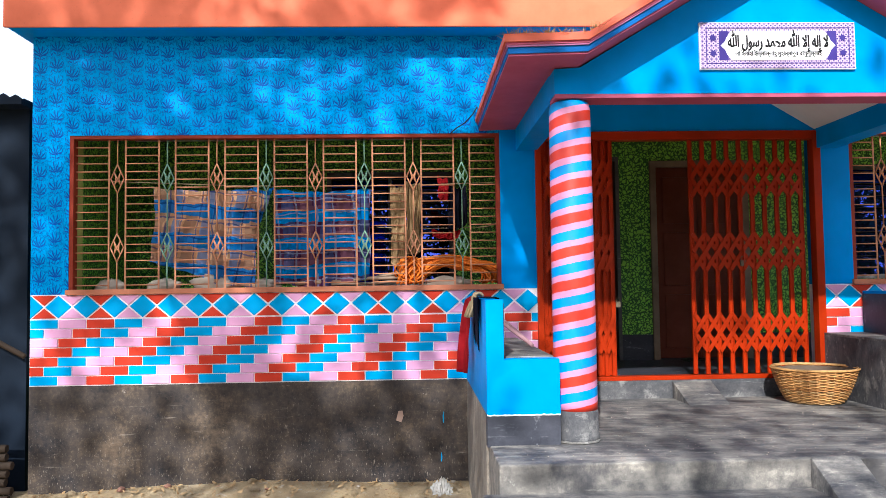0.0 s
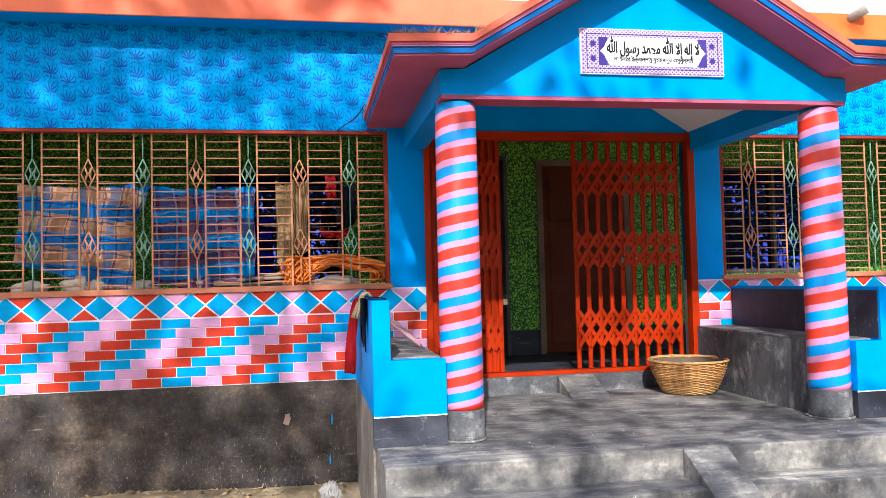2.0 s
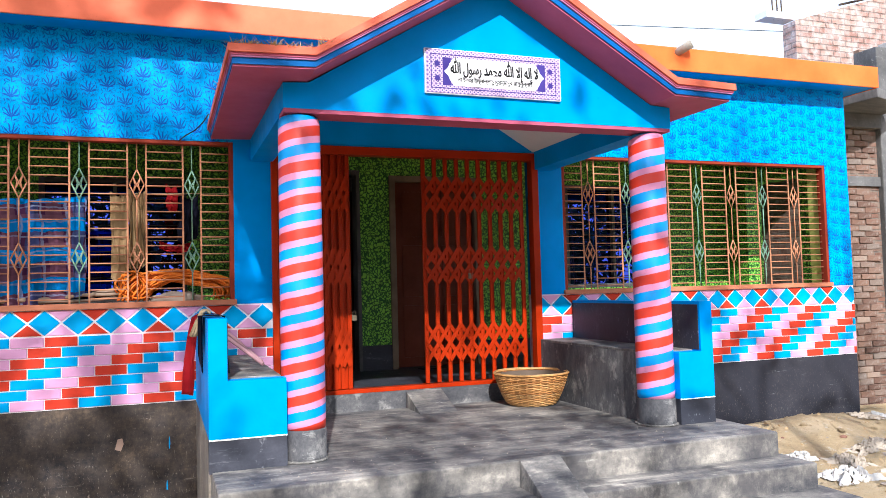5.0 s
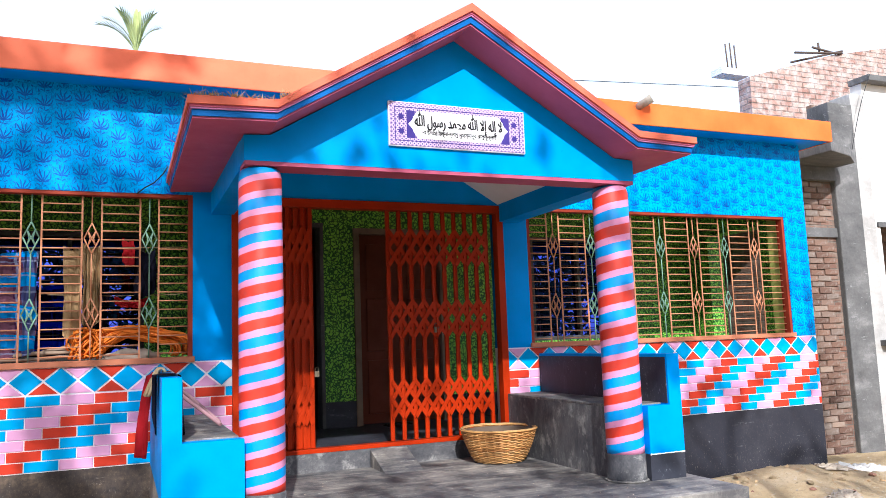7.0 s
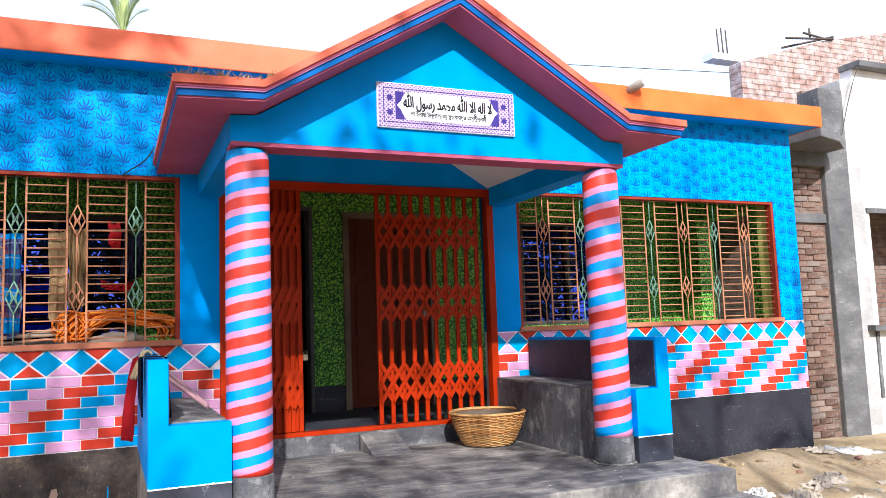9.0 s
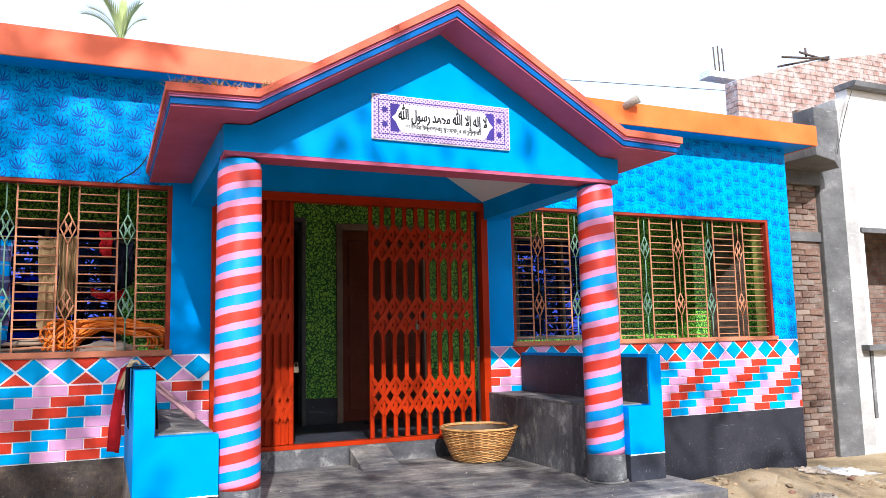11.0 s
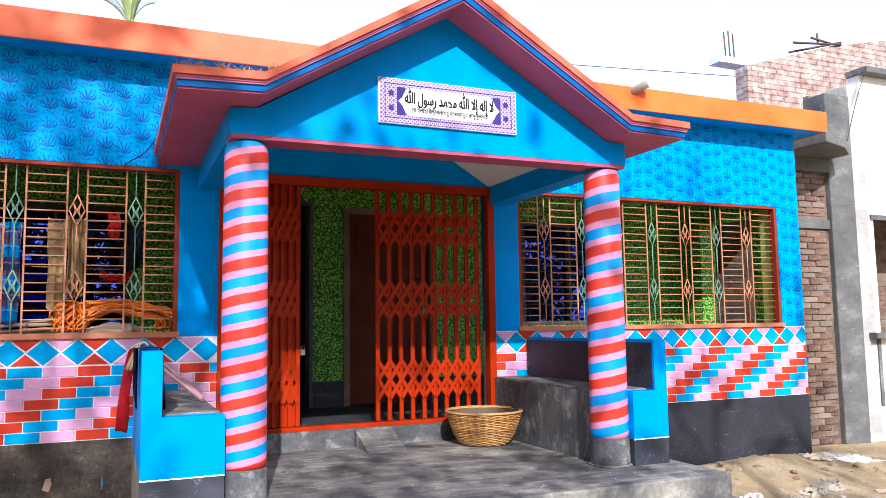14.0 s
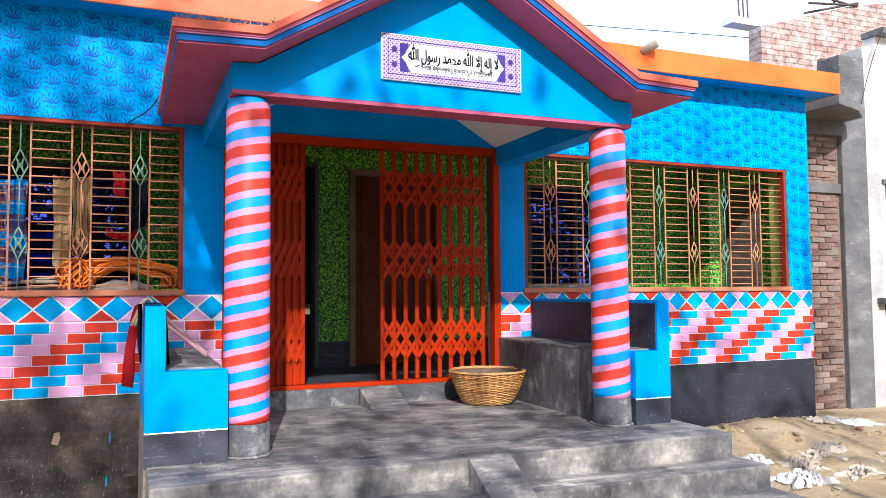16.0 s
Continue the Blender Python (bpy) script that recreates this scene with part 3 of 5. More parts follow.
# porch benches with a back wall
def bench(x_out, x_back, x_in, x_front, foot, label):
    b = thing("porch_bench", label, "bench", "porch benches", kind="structure")
    a, c = sorted((x_out, x_back))
    part("back_wall", boxes((a, c, YF, -0.002, 0.965, 1.685)), BLUE, b)
    part("back_foot", boxes((a, c, YF + 0.1, -0.002, 0.0, 0.965)), foot, b)
    e, f = sorted((x_back, x_front))
    part("front_wall", boxes((e, f, YF, YF + 0.1, 0.965, 1.31)), BLUE, b)
    part("front_foot", boxes((min(e, a), max(f, c), YF + 0.004, YF + 0.1, FLOOR - 0.01, 0.965)), SLATE, b)
    bm = bmesh.new()
    u0, u1 = min(e, a), max(f, c)
    lo_, hi_ = [], []
    for i in range(61):
        u_ = u0 + (u1 - u0) * i / 60
        lo_.append((u_, 0.961 - 0.006 * abs(noise.noise((u_ * 60, 1, 0)))))
        hi_.append((u_, 0.967 + 0.009 * max(0, noise.noise((u_ * 45, 7, 0)))))
    for i in range(60):
        prism(bm, [lo_[i], lo_[i + 1], hi_[i + 1], hi_[i]], YF - 0.003, YF + 0.01)
    part("lime_edge", bm, WHITE, b, "rough white lime edge")
    e, f = sorted((x_back, x_in))
    part("seat", boxes((e, f, YF + 0.1, -0.002, 1.30, 1.32)), CEMENT, b, bevel=0.005)
    part("seat_body", boxes((e, f, YF + 0.1, -0.002, FLOOR - 0.01, 1.30)), SCUFFED, b)
    s = 0.006 if x_in > x_out else -0.006
    g, h = sorted((x_back, x_back + s))
    part("back_lining", boxes((g, h, YF + 0.02, -0.01, 1.32, 1.66)), SLATE, b, "black painted inner face")


bench(0.19, 0.30, 0.63, 0.65, DUSTY, "blue masonry porch bench with cement seat beside the striped column")
bench(3.85, 3.74, 3.365, 3.54, SLATE, "blue masonry porch bench with black lining and cement sides")

# ---- more materials ----
ROPE = paint("jute_rope", (0.36, 0.26, 0.15), 0.3, 0.9)
CHECK = woven("blue_tan_check", (0.84, 0.52, 0.30), (0.40, 0.22, 0.16), (0.001, 0.24, 0.66), (0.01, 0.06, 0.26), 0.27, 0.27, -0.12, 0.6)
CHECK2 = woven("blue_plum_check", (0.10, 0.03, 0.09), (0.26, 0.11, 0.15), (0.001, 0.27, 0.70), (0.30, 0.33, 0.50), 0.34, 0.24, 0.03, 0.25)
TAN = paint("tan_sacking", (0.46, 0.30, 0.15), 0.3, 0.95, 0.4)
SACK = paint("dusty_white_sack", (0.42, 0.35, 0.28), 0.2, 0.95, 0.5)
CABLE = paint("orange_cable", (0.75, 0.19, 0.02), 0.15, 0.35, 0.2)
k = Nodes("dry_bamboo")
info = k.t.nodes.new("ShaderNodeObjectInfo")
tone = k.ramp(info.outputs["Random"], [(0.0, (0.33, 0.13, 0.04)), (0.35, (0.55, 0.26, 0.08)), (0.7, (0.62, 0.33, 0.12)), (1.0, (0.40, 0.25, 0.11))])
tone = k.mix(k.math('MULTIPLY', k.ramp(k.noise(38, 4), [(0.45, (0, 0, 0)), (0.7, (1, 1, 1))]), 0.55), tone, (0.14, 0.07, 0.03))
k.bump(k.noise(160, 3), 0.3, 0.002)
BAMBOO = k.done(tone, 0.6, spec=0.25)
CRIMSON = paint("crimson_cloth", (0.52, 0.014, 0.022), 0.25, 0.95)
BLACKCLOTH = paint("black_cloth", (0.012, 0.012, 0.03), 0.3, 0.95)
GREYWOOD = paint("weathered_wood", (0.24, 0.17, 0.12), 0.35, 0.85, 0.5)
PINKWOOD = paint("mauve_painted_stick", (0.40, 0.22, 0.24), 0.25, 0.7)
PVC = paint("grey_pvc", (0.34, 0.30, 0.25), 0.15, 0.5)
BRASS = paint("worn_padlock", (0.13, 0.10, 0.065), 0.3, 0.35)
BRICK_CHIP = paint("brick_chip", (0.24, 0.12, 0.085), 0.3, 0.9)
PAPER = paint("plastic_waste", (0.52, 0.49, 0.46), 0.2, 0.6, 0.5)
FROND = paint("palm_leaf", (0.34, 0.38, 0.15), 0.3, 0.6)
FOLIAGE = paint("tree_leaf", (0.05, 0.10, 0.025), 0.4, 0.6)
BARK = paint("tree_bark", (0.10, 0.07, 0.05), 0.3, 0.9)
# shed tin, darkened in the colour because the shed stands in shade
SHADED_TIN = paint("shade_dark_tin", (0.005, 0.010, 0.020), 0.3, 0.7, 0.4, chalk=0.12)
# wood of the logs and pole, shade beside the shed mixed into its brown
SHADED_WOOD = paint("shade_dark_wood", (0.05, 0.034, 0.024), 0.35, 0.9, 0.5)
IRON = paint("rusty_iron", (0.10, 0.07, 0.055), 0.3, 0.7)
WALLW = paint("whitewashed_wall", (0.74, 0.71, 0.68), 0.08, 0.8, 0.3)
INK = Nodes("black_ink").done((0.012, 0.012, 0.014), 0.5)
VIOLET = paint("violet_print", (0.045, 0.028, 0.20), 0.25)
SIGNWHITE = Nodes("sign_white").done((0.82, 0.80, 0.80), 0.35)
k = Nodes("blue_mirror_glass")
GLASS = k.done((0.05, 0.08, 0.50), 0.0, 1.0)
k = Nodes("sign_ornament")
x_, y_, z_ = k.xyz()
su = k.math('ABSOLUTE', k.math('SUBTRACT', k.math('FRACT', k.math('DIVIDE', x_, 0.029)), 0.5))
sv = k.math('ABSOLUTE', k.math('SUBTRACT', k.math('FRACT', k.math('DIVIDE', z_, 0.029)), 0.5))
dia = k.math('ADD', su, sv)
orn = k.ramp(dia, [(0.0, (0.03, 0.016, 0.16)), (0.20, (0.04, 0.02, 0.20)), (0.27, (0.58, 0.42, 0.56)), (0.52, (0.55, 0.40, 0.54)), (0.60, (0.10, 0.06, 0.26)), (0.72, (0.40, 0.28, 0.46)), (0.86, (0.03, 0.02, 0.16))])
ORNAMENT = k.done(orn, 0.4)


# ---- folding gate ----
gate = thing("folding_gate", "half-open oxide red steel folding gate with scissor lattice", "gate")
part("jamb", boxes((GX0 - 0.002, GX0 + 0.05, -0.03, 0.07, FLOOR_IN, HEAD)), STEEL_RED, gate, bevel=0.003)
part("jamb", boxes((GX1 - 0.065, GX1 + 0.004, -0.03, 0.07, FLOOR_IN, HEAD)), STEEL_RED, gate, bevel=0.003)
part("head_rail", boxes((GX0 + 0.05, GX1 - 0.065, -0.03, 0.07, HEAD - 0.075, HEAD)), STEEL_RED, gate, bevel=0.003)
part("floor_track", boxes((GX0 + 0.05, GX1 - 0.065, -0.035, 0.06, FLOOR_IN, FLOOR_IN + 0.035)), STEEL_RED, gate, bevel=0.003)
PZ0, PZ1 = FLOOR_IN + 0.04, HEAD - 0.07
picket_me = mesh_of(boxes((-0.018, -0.012, -0.012, 0.012, PZ0, PZ1), (0.012, 0.018, -0.012, 0.012, PZ0, PZ1), (-0.012, 0.012, -0.004, 0.002, PZ0, PZ1)), "picket", STEEL_RED)
strips = {}


def strip_mesh(dx, h):
    key = (round(dx, 3), h)
    if key not in strips:
        bm = bmesh.new()
        n = Vector((h, 0, dx)).normalized() * 0.019
        a, b = Vector((0, 0, h)), Vector((dx, 0, -h))
        vs = [bm.verts.new(p + q + Vector((0, yy, 0))) for yy in (-0.003, 0.003) for p, q in ((a, n), (b, n), (b, -n), (a, -n))]
        for q in ((0, 1, 2, 3), (7, 6, 5, 4), (0, 4, 5, 1), (1, 5, 6, 2), (2, 6, 7, 3), (3, 7, 4, 0)):
            bm.faces.new([vs[i] for i in q])
        strips[key] = mesh_of(bm, "lattice_strip", STEEL_RED)
    return strips[key]


for xs_, depth in (([2.221 + 0.1112 * i for i in range(10)], 0.02), ([0.90 + 0.0665 * i for i in range(10)], 0.02)):
    for x in xs_:
        p = part("picket", picket_me, None, gate)
        p.location = (x, depth, 0)
    step = xs_[1] - xs_[0]
    for zc in (2.71, 2.05, 1.335):
        for i in range(-1, len(xs_) - 1):
            for way in (1, -1):
                full = 0 <= i and i + 2 < len(xs_)
                dx = 2 * step if full else step
                hh = 0.165 if full else 0.0825
                x0 = xs_[max(i, 0)]
                dz = 0 if full else (-0.0825 if i < 0 else 0.0825)
                s = part("lattice_strip", strip_mesh(dx, hh), None, gate)
                s.location = (x0, depth + (-0.016 if way == 1 else -0.0225), zc + dz * way)
                s.scale.z = way
    if step < 0.1:
        for x in xs_[:-1]:
            p = part("picket", picket_me, None, gate)
            p.location = (x + step / 2, depth + 0.028, 0)
    handle = bmesh.new()
    tube(handle, [(xs_[0] + 0.45 * (xs_[-1] - xs_[0]), depth - 0.014, 1.86), (xs_[0] + 0.45 * (xs_[-1] - xs_[0]), depth - 0.04, 1.88), (xs_[0] + 0.45 * (xs_[-1] - xs_[0]), depth - 0.04, 2.06), (xs_[0] + 0.45 * (xs_[-1] - xs_[0]), depth - 0.014, 2.08)], 0.006)
    part("pull_handle", handle, STEEL_RED, gate)


def padlock(x, z):
    lock = thing("padlock", "small worn steel padlock hanging on the folding gate", "padlock", "padlocks", at=(x, -0.012, z))
    part("lock_body", boxes((-0.02, 0.02, -0.01, 0.008, -0.05, 0.0)), BRASS, lock, bevel=0.004)
    bm = bmesh.new()
    tube(bm, [(0.014 * math.cos(a), 0, 0.02 + 0.016 * math.sin(a) if a > 0.01 else 0) for a in (0.0, 0.3, 0.9, 1.57, 2.2, 2.8)] + [(-0.014, 0, 0)], 0.004)
    part("shackle", bm, BRASS, lock)


padlock(1.535, 1.62)
padlock(2.66, 1.97)


# ---- window grilles ----
def grille(name, w, cols, n_rows, label):
    x0, x1 = w
    g = thing(name, label, "window", kind="structure")
    y0, y1, f = 0.03, 0.09, 0.035
    part("frame_side", boxes((x0, x0 + f, y0 - 0.025, y1, SILL, HEAD)), STEEL_FRAME, g, bevel=0.003)
    part("frame_side", boxes((x1 - f, x1, y0 - 0.025, y1, SILL, HEAD)), STEEL_FRAME, g, bevel=0.003)
    for a, b in ((x0, x0 + 0.012), (x1 - 0.012, x1)):
        part("reveal", boxes((a, b, y1 + 0.002, T + 0.004, SILL + 0.04, HEAD)), REVEAL, g, "yellow-green painted window reveal")
    part("frame_head", boxes((x0 + f, x1 - f, y0 - 0.025, y1, HEAD - 0.03, HEAD)), STEEL_FRAME, g, bevel=0.003)
    part("sill", boxes((x0 - 0.015, x1 + 0.015, -0.03, y1 + 0.17, SILL - 0.005, SILL + 0.04)), SILL_RUST, g, "rusty orange dusty window sill", bevel=0.004)
    zb, zt = SILL + 0.04, HEAD - 0.03
    flat = mesh_of(boxes((-0.007, 0.007, -0.004, 0.004, zb, zt)), "upright_bar", BAR_TAN)
    edges = [x0 + f]
    for c in cols:
        for s in (-0.072, 0.072):
            p = part("upright_bar", flat, None, g)
            p.location = (c + s, 0.06, 0)
            edges.append(c + s)
    edges.append(x1 - f)
    widths = {}
    for a, b in zip(edges[::2], edges[1::2]):
        key = round(b - a, 3)
        if key not in widths:
            bm = bmesh.new()
            tube(bm, [(0, 0, 0), (b - a, 0, 0)], 0.006, 6)
            widths[key] = mesh_of(bm, "cross_bar", BAR_TAN)
        for i in range(n_rows):
            p = part("cross_bar", widths[key], None, g)
            p.location = (a, 0.06, zb + 0.035 + (zt - zb - 0.03) * i / n_rows)
    loz = {}
    for m in (BAR_TAN, BAR_GREEN):
        bm = bmesh.new()
        a, b = 0.057, 0.125
        c4 = [(0, 0, b), (a, 0, 0), (0, 0, -b), (-a, 0, 0)]
        for i in range(4):
            tube(bm, [c4[i], c4[(i + 1) % 4]], 0.0065, 6)
        for s in (1, -1):
            tube(bm, [(-a * 0.5 * s, 0, b * 0.5), (0.0, 0, 0.0), (a * 0.5 * s, 0, -b * 0.5)], 0.005, 6)
            tube(bm, [(a * 0.5 * s, 0, b * 0.5), (a * 0.22 * s, 0, 0), (a * 0.5 * s, 0, -b * 0.5)], 0.005, 6)
        loz[m] = mesh_of(bm, "lozenge", m)
    for i, c in enumerate(cols):
        m = BAR_GREEN if i % 2 else BAR_TAN
        for zc in (2.757, 2.152):
            p = part("lozenge", loz[m], None, g)
            p.location = (c, 0.06, zc)
        for a, b in ((zb, 2.152 - 0.125), (2.152 + 0.125, 2.757 - 0.125), (2.757 + 0.125, zt)):
            bm = bmesh.new()
            tube(bm, [(c, 0.06, a), (c, 0.06, b)], 0.006, 6)
            part("centre_bar", bm, m, g)
    return g


grille("window_1", WL, [-2.85 + 0.432 * i for i in range(8)], 18, "wide window with tan steel grille and lozenges")
grille("window_2", WR, [4.0, 4.45, 4.895, 5.337, 5.787, 6.221, 6.662], 18, "wide window with tan steel grille and lozenges")

# ---- veranda inside ----
door = thing("door_1", "dark brown double panel door in the green wall", "door", kind="structure")
part("door_frame", boxes((2.40, 2.47, YB - 0.03, YB + 0.2, FLOOR_IN, 3.16), (3.45, 3.52, YB - 0.03, YB + 0.2, FLOOR_IN, 3.16), (2.47, 3.45, YB - 0.03, YB + 0.2, 3.09, 3.16)), GREYWOOD, door, bevel=0.004)
for a, b in ((2.47, 2.958), (2.962, 3.45)):
    leaf = part("door_leaf", boxes((a, b, YB + 0.05, YB + 0.09, FLOOR_IN + 0.01, 3.09)), WOOD, door)
    for z0, z1 in ((1.05, 1.65), (1.75, 2.35), (2.45, 2.98)):
        part("panel", boxes((a + 0.09, b - 0.09, YB + 0.035, YB + 0.05, z0, z1)), WOOD, leaf, bevel=0.008)
way = thing("door_2", "open doorway with a grey frame in the green wall", "doorway", kind="structure")
for a, b in ((0.95, 1.0), (2.01, 2.05)):
    part("jamb", boxes((a, b, YB - 0.025, YB + 0.2, FLOOR_IN, 3.21)), CONCRETE, way, bevel=0.004)
part("lintel", boxes((1.0, 2.01, YB - 0.025, YB + 0.2, 3.16, 3.21)), CONCRETE, way, bevel=0.004)
for n_, (a, b, z0, z1) in enumerate((IW[0], IW[1])):
    w = thing("window_%d" % (n_ + 3), "room window with blue mirror glass and iron bars", "window", kind="structure")
    part("window_frame", boxes((a, a + 0.05, YB - 0.01, YB + 0.1, z0, z1), (b - 0.05, b, YB - 0.01, YB + 0.1, z0, z1), (a + 0.05, b - 0.05, YB - 0.01, YB + 0.1, z1 - 0.05, z1), (a + 0.05, b - 0.05, YB - 0.01, YB + 0.1, z0, z0 + 0.05)), CONCRETE, w, bevel=0.004)
    m_ = (a + b) / 2
    part("mullion", boxes((m_ - 0.02, m_ + 0.02, YB - 0.005, YB + 0.09, z0 + 0.05, z1 - 0.05)), CONCRETE, w)
    for a2, b2 in ((a + 0.05, m_ - 0.02), (m_ + 0.02, b - 0.05)):
        part("pane", boxes((a2, b2, YB + 0.06, YB + 0.068, z0 + 0.05, z1 - 0.05)), GLASS, w)
    for i in range(9):
        bm = bmesh.new()
        zz = z0 + 0.12 + (z1 - z0 - 0.2) * i / 8
        tube(bm, [(a + 0.05, YB + 0.02, zz), (b - 0.05, YB + 0.02, zz)], 0.006, 6)
        part("bar", bm, IRON, w)


def cloth(name, x0, x1, z_top, drops, y, amp, mat, label, folds=7, lean=0.0, category="cloth"):
    """A sheet thrown over a line: gathered folds, sagging uneven hem."""
    bm = bmesh.new()
    nx, nz = 56, 26
    g = []
    for j in range(nz + 1):
        v_ = j / nz
        row = []
        for i in range(nx + 1):
            u_ = i / nx
            d = np.interp(u_, np.linspace(0, 1, len(drops)), drops)
            x = x0 + (x1 - x0) * u_ + lean * v_ + 0.02 * noise.noise((u_ * 4, v_ * 3, x0))
            z = z_top - 0.03 * math.sin(math.pi * u_) - d * v_ + 0.015 * noise.noise((u_ * 9, v_ * 5, 3 + x0))
            yy = y + amp * (0.4 + 0.6 * v_) * math.sin(u_ * folds * 2 * math.pi + 2.5 * noise.noise((u_ * 3, v_ * 2, x0))) + amp * 0.8 * noise.noise((u_ * 5, v_ * 7, 8 + x0))
            row.append(bm.verts.new((x, yy, z)))
        g.append(row)
    for j in range(nz):
        for i in range(nx):
            bm.faces.new((g[j][i], g[j][i + 1], g[j + 1][i + 1], g[j + 1][i])).smooth = True
    bmesh.ops.solidify(bm, geom=bm.faces[:], thickness=0.003)
    return tagged(part(name, bm, mat), label, category)


bm = bmesh.new()
tube(bm, [(WL[0] + 0.30 + (WL[1] - WL[0] - 0.35) * i / 24, 0.16, 2.71 - 0.04 * math.sin(math.pi * i / 24) + 0.04 * (1 - i / 24)) for i in range(25)], 0.004, 6)
tagged(part("clothes_line", bm, ROPE), "jute clothes line tied behind the window grille", "rope")
cloth("checked_sheet", -2.555, -1.63, 2.69, (0.66, 0.72, 0.84, 0.90), 0.16, 0.03, CHECK, "crumpled blue and tan checked cloth hung on the line", 6, -0.05)
cloth("checked_lungi", -1.68, -1.50, 2.68, (0.26, 0.36, 0.22), 0.13, 0.02, CHECK, "twisted end of blue checked cloth on the line", 3, -0.08)
cloth("checked_cover", -1.50, -0.65, 2.67, (0.84, 0.88, 0.82), 0.18, 0.022, CHECK2, "blue and plum checked cloth hung on the line", 5, 0.0)
cloth("sacking", -0.47, -0.33, 2.71, (0.72, 0.74), 0.17, 0.012, TAN, "tan jute sacking hung behind the grille", 2)
cloth("sacking_roll", -0.33, -0.19, 2.73, (0.66, 0.62), 0.16, 0.02, TAN, "tan jute sacking in narrow folds", 5)
cloth("red_rag", -0.035, 0.065, 2.80, (0.20, 0.22), 0.30, 0.006, CRIMSON, "red rag hung on the clothes line", 2)
cloth("red_towel", -0.09, 0.18, 2.31, (0.06, 0.075), 0.42, 0.012, CRIMSON, "red towel hung low behind the grille", 2)
cloth("dark_shirt", 0.06, 0.24, 2.72, (0.42, 0.36), 0.36, 0.03, BLACKCLOTH, "dark blue shirt hung behind the grille", 3)
bm = bmesh.new()
tube(bm, [(-0.6, 0.42, 2.335), (-0.1, 0.42, 2.318), (0.4, 0.40, 2.325), (0.5, 0.27, 2.34)], 0.004, 6)
tagged(part("low_line", bm, ROPE), "thin cord strung low behind the grille", "rope")

bm = bmesh.new()
tube(bm, [(0.07, -0.012, 3.12), (0.13, -0.03, 3.17), (0.20, -0.10, 3.20), (0.26, -0.2, 3.25), (0.30, -0.24, 3.31)], 0.005, 6)
tagged(part("loose_wire", bm, INK), "loose black wire hanging from the porch eave", "wire")
bm = bmesh.new()
tube(bm, [(2.78 + 0.16 * math.cos(i * 0.55) * (1 - 0.006 * i) + 0.05 * math.sin(i * 0.21), 1.52 + 0.10 * math.sin(i * 0.55), FLOOR_IN + 0.012 + 0.012 * abs(math.sin(i * 0.83))) for i in range(70)], 0.006, 5)
tagged(part("wire_coil", bm, INK), "tangled black wire lying on the veranda floor", "wire")

# coil of orange cable on the sill
coil = thing("cable_coil", "coil of bright orange cable on the window sill", "cable", at=(0.08, 0.21, 1.79))
for i in range(46):
    bm = bmesh.new()
    r_ = random.uniform(0.62, 1.1)
    ph, dy = random.uniform(-0.25, 0.25), random.uniform(-0.05, 0.05)
    pts = []
    for j in range(25):
        a = math.pi * (1.06 * j / 24 - 0.03)
        sx = 0.08 - 0.42 * r_ * math.cos(a) + 0.03 * math.sin(3 * a + ph)
        sz = 1.80 + (0.21 * r_ + 0.015 * math.sin(5 * a + ph * 9)) * max(0, math.sin(a)) ** 0.7 * (1.15 - 0.22 * j / 24) + 0.004 * (i % 5)
        pts.append((sx + ph * 0.1, 0.21 + dy + 0.05 * math.sin(a * 2 + i), sz))
    tube(bm, [(a - 0.08, b - 0.21, c - 1.79) for a, b, c in pts], 0.0085, 6)
    part("loop", bm, CABLE, coil)
for i in range(12):
    bm = bmesh.new()
    ra, rb, tilt = 0.07 + 0.06 * (i * 0.37 % 1), 0.075 + 0.045 * (i * 0.61 % 1), 0.5 * math.sin(i * 1.9)
    tube(bm, [(-0.40 + 0.016 * (i % 5) + ra * math.cos(a + tilt) + 0.01 * math.sin(3 * a + i), -0.04 + 0.05 * math.sin(a * 2 + i), 0.125 + 0.002 * i + rb * math.sin(a)) for a in [2 * math.pi * j / 22 for j in range(22)]], 0.0075, 6, closed=True)
    part("loop", bm, CABLE, coil)
for x, w_, h_, l_ in ((-2.95, 0.26, 0.07, "crumpled grey plastic bag on the window sill"), (-2.48, 0.3, 0.07, "dusty white sack on the window sill"), (-2.02, 0.42, 0.10, "full dusty white sack on the window sill"), (-1.60, 0.26, 0.06, "small dusty sack on the window sill"), (0.05, 0.42, 0.06, "flat dusty paper bundle under the cable")):
    bm = bmesh.new()
    bmesh.ops.create_icosphere(bm, subdivisions=3, radius=1.0)
    for v in bm.verts:
        n_ = 1 + 0.45 * noise.noise(v.co * 2.2 + Vector((x, 0, 0))) + 0.16 * noise.noise(v.co * 6)
        v.co = Vector((v.co.x * w_ * 0.5 * n_, v.co.y * 0.06 * n_, max(-0.35, v.co.z) * h_ * n_))
        v.co += Vector((x, 0.20, 1.785 + 0.35 * h_))
    tagged(part("sack", bm, SACK, smooth=True), l_, "sack", "sacks")
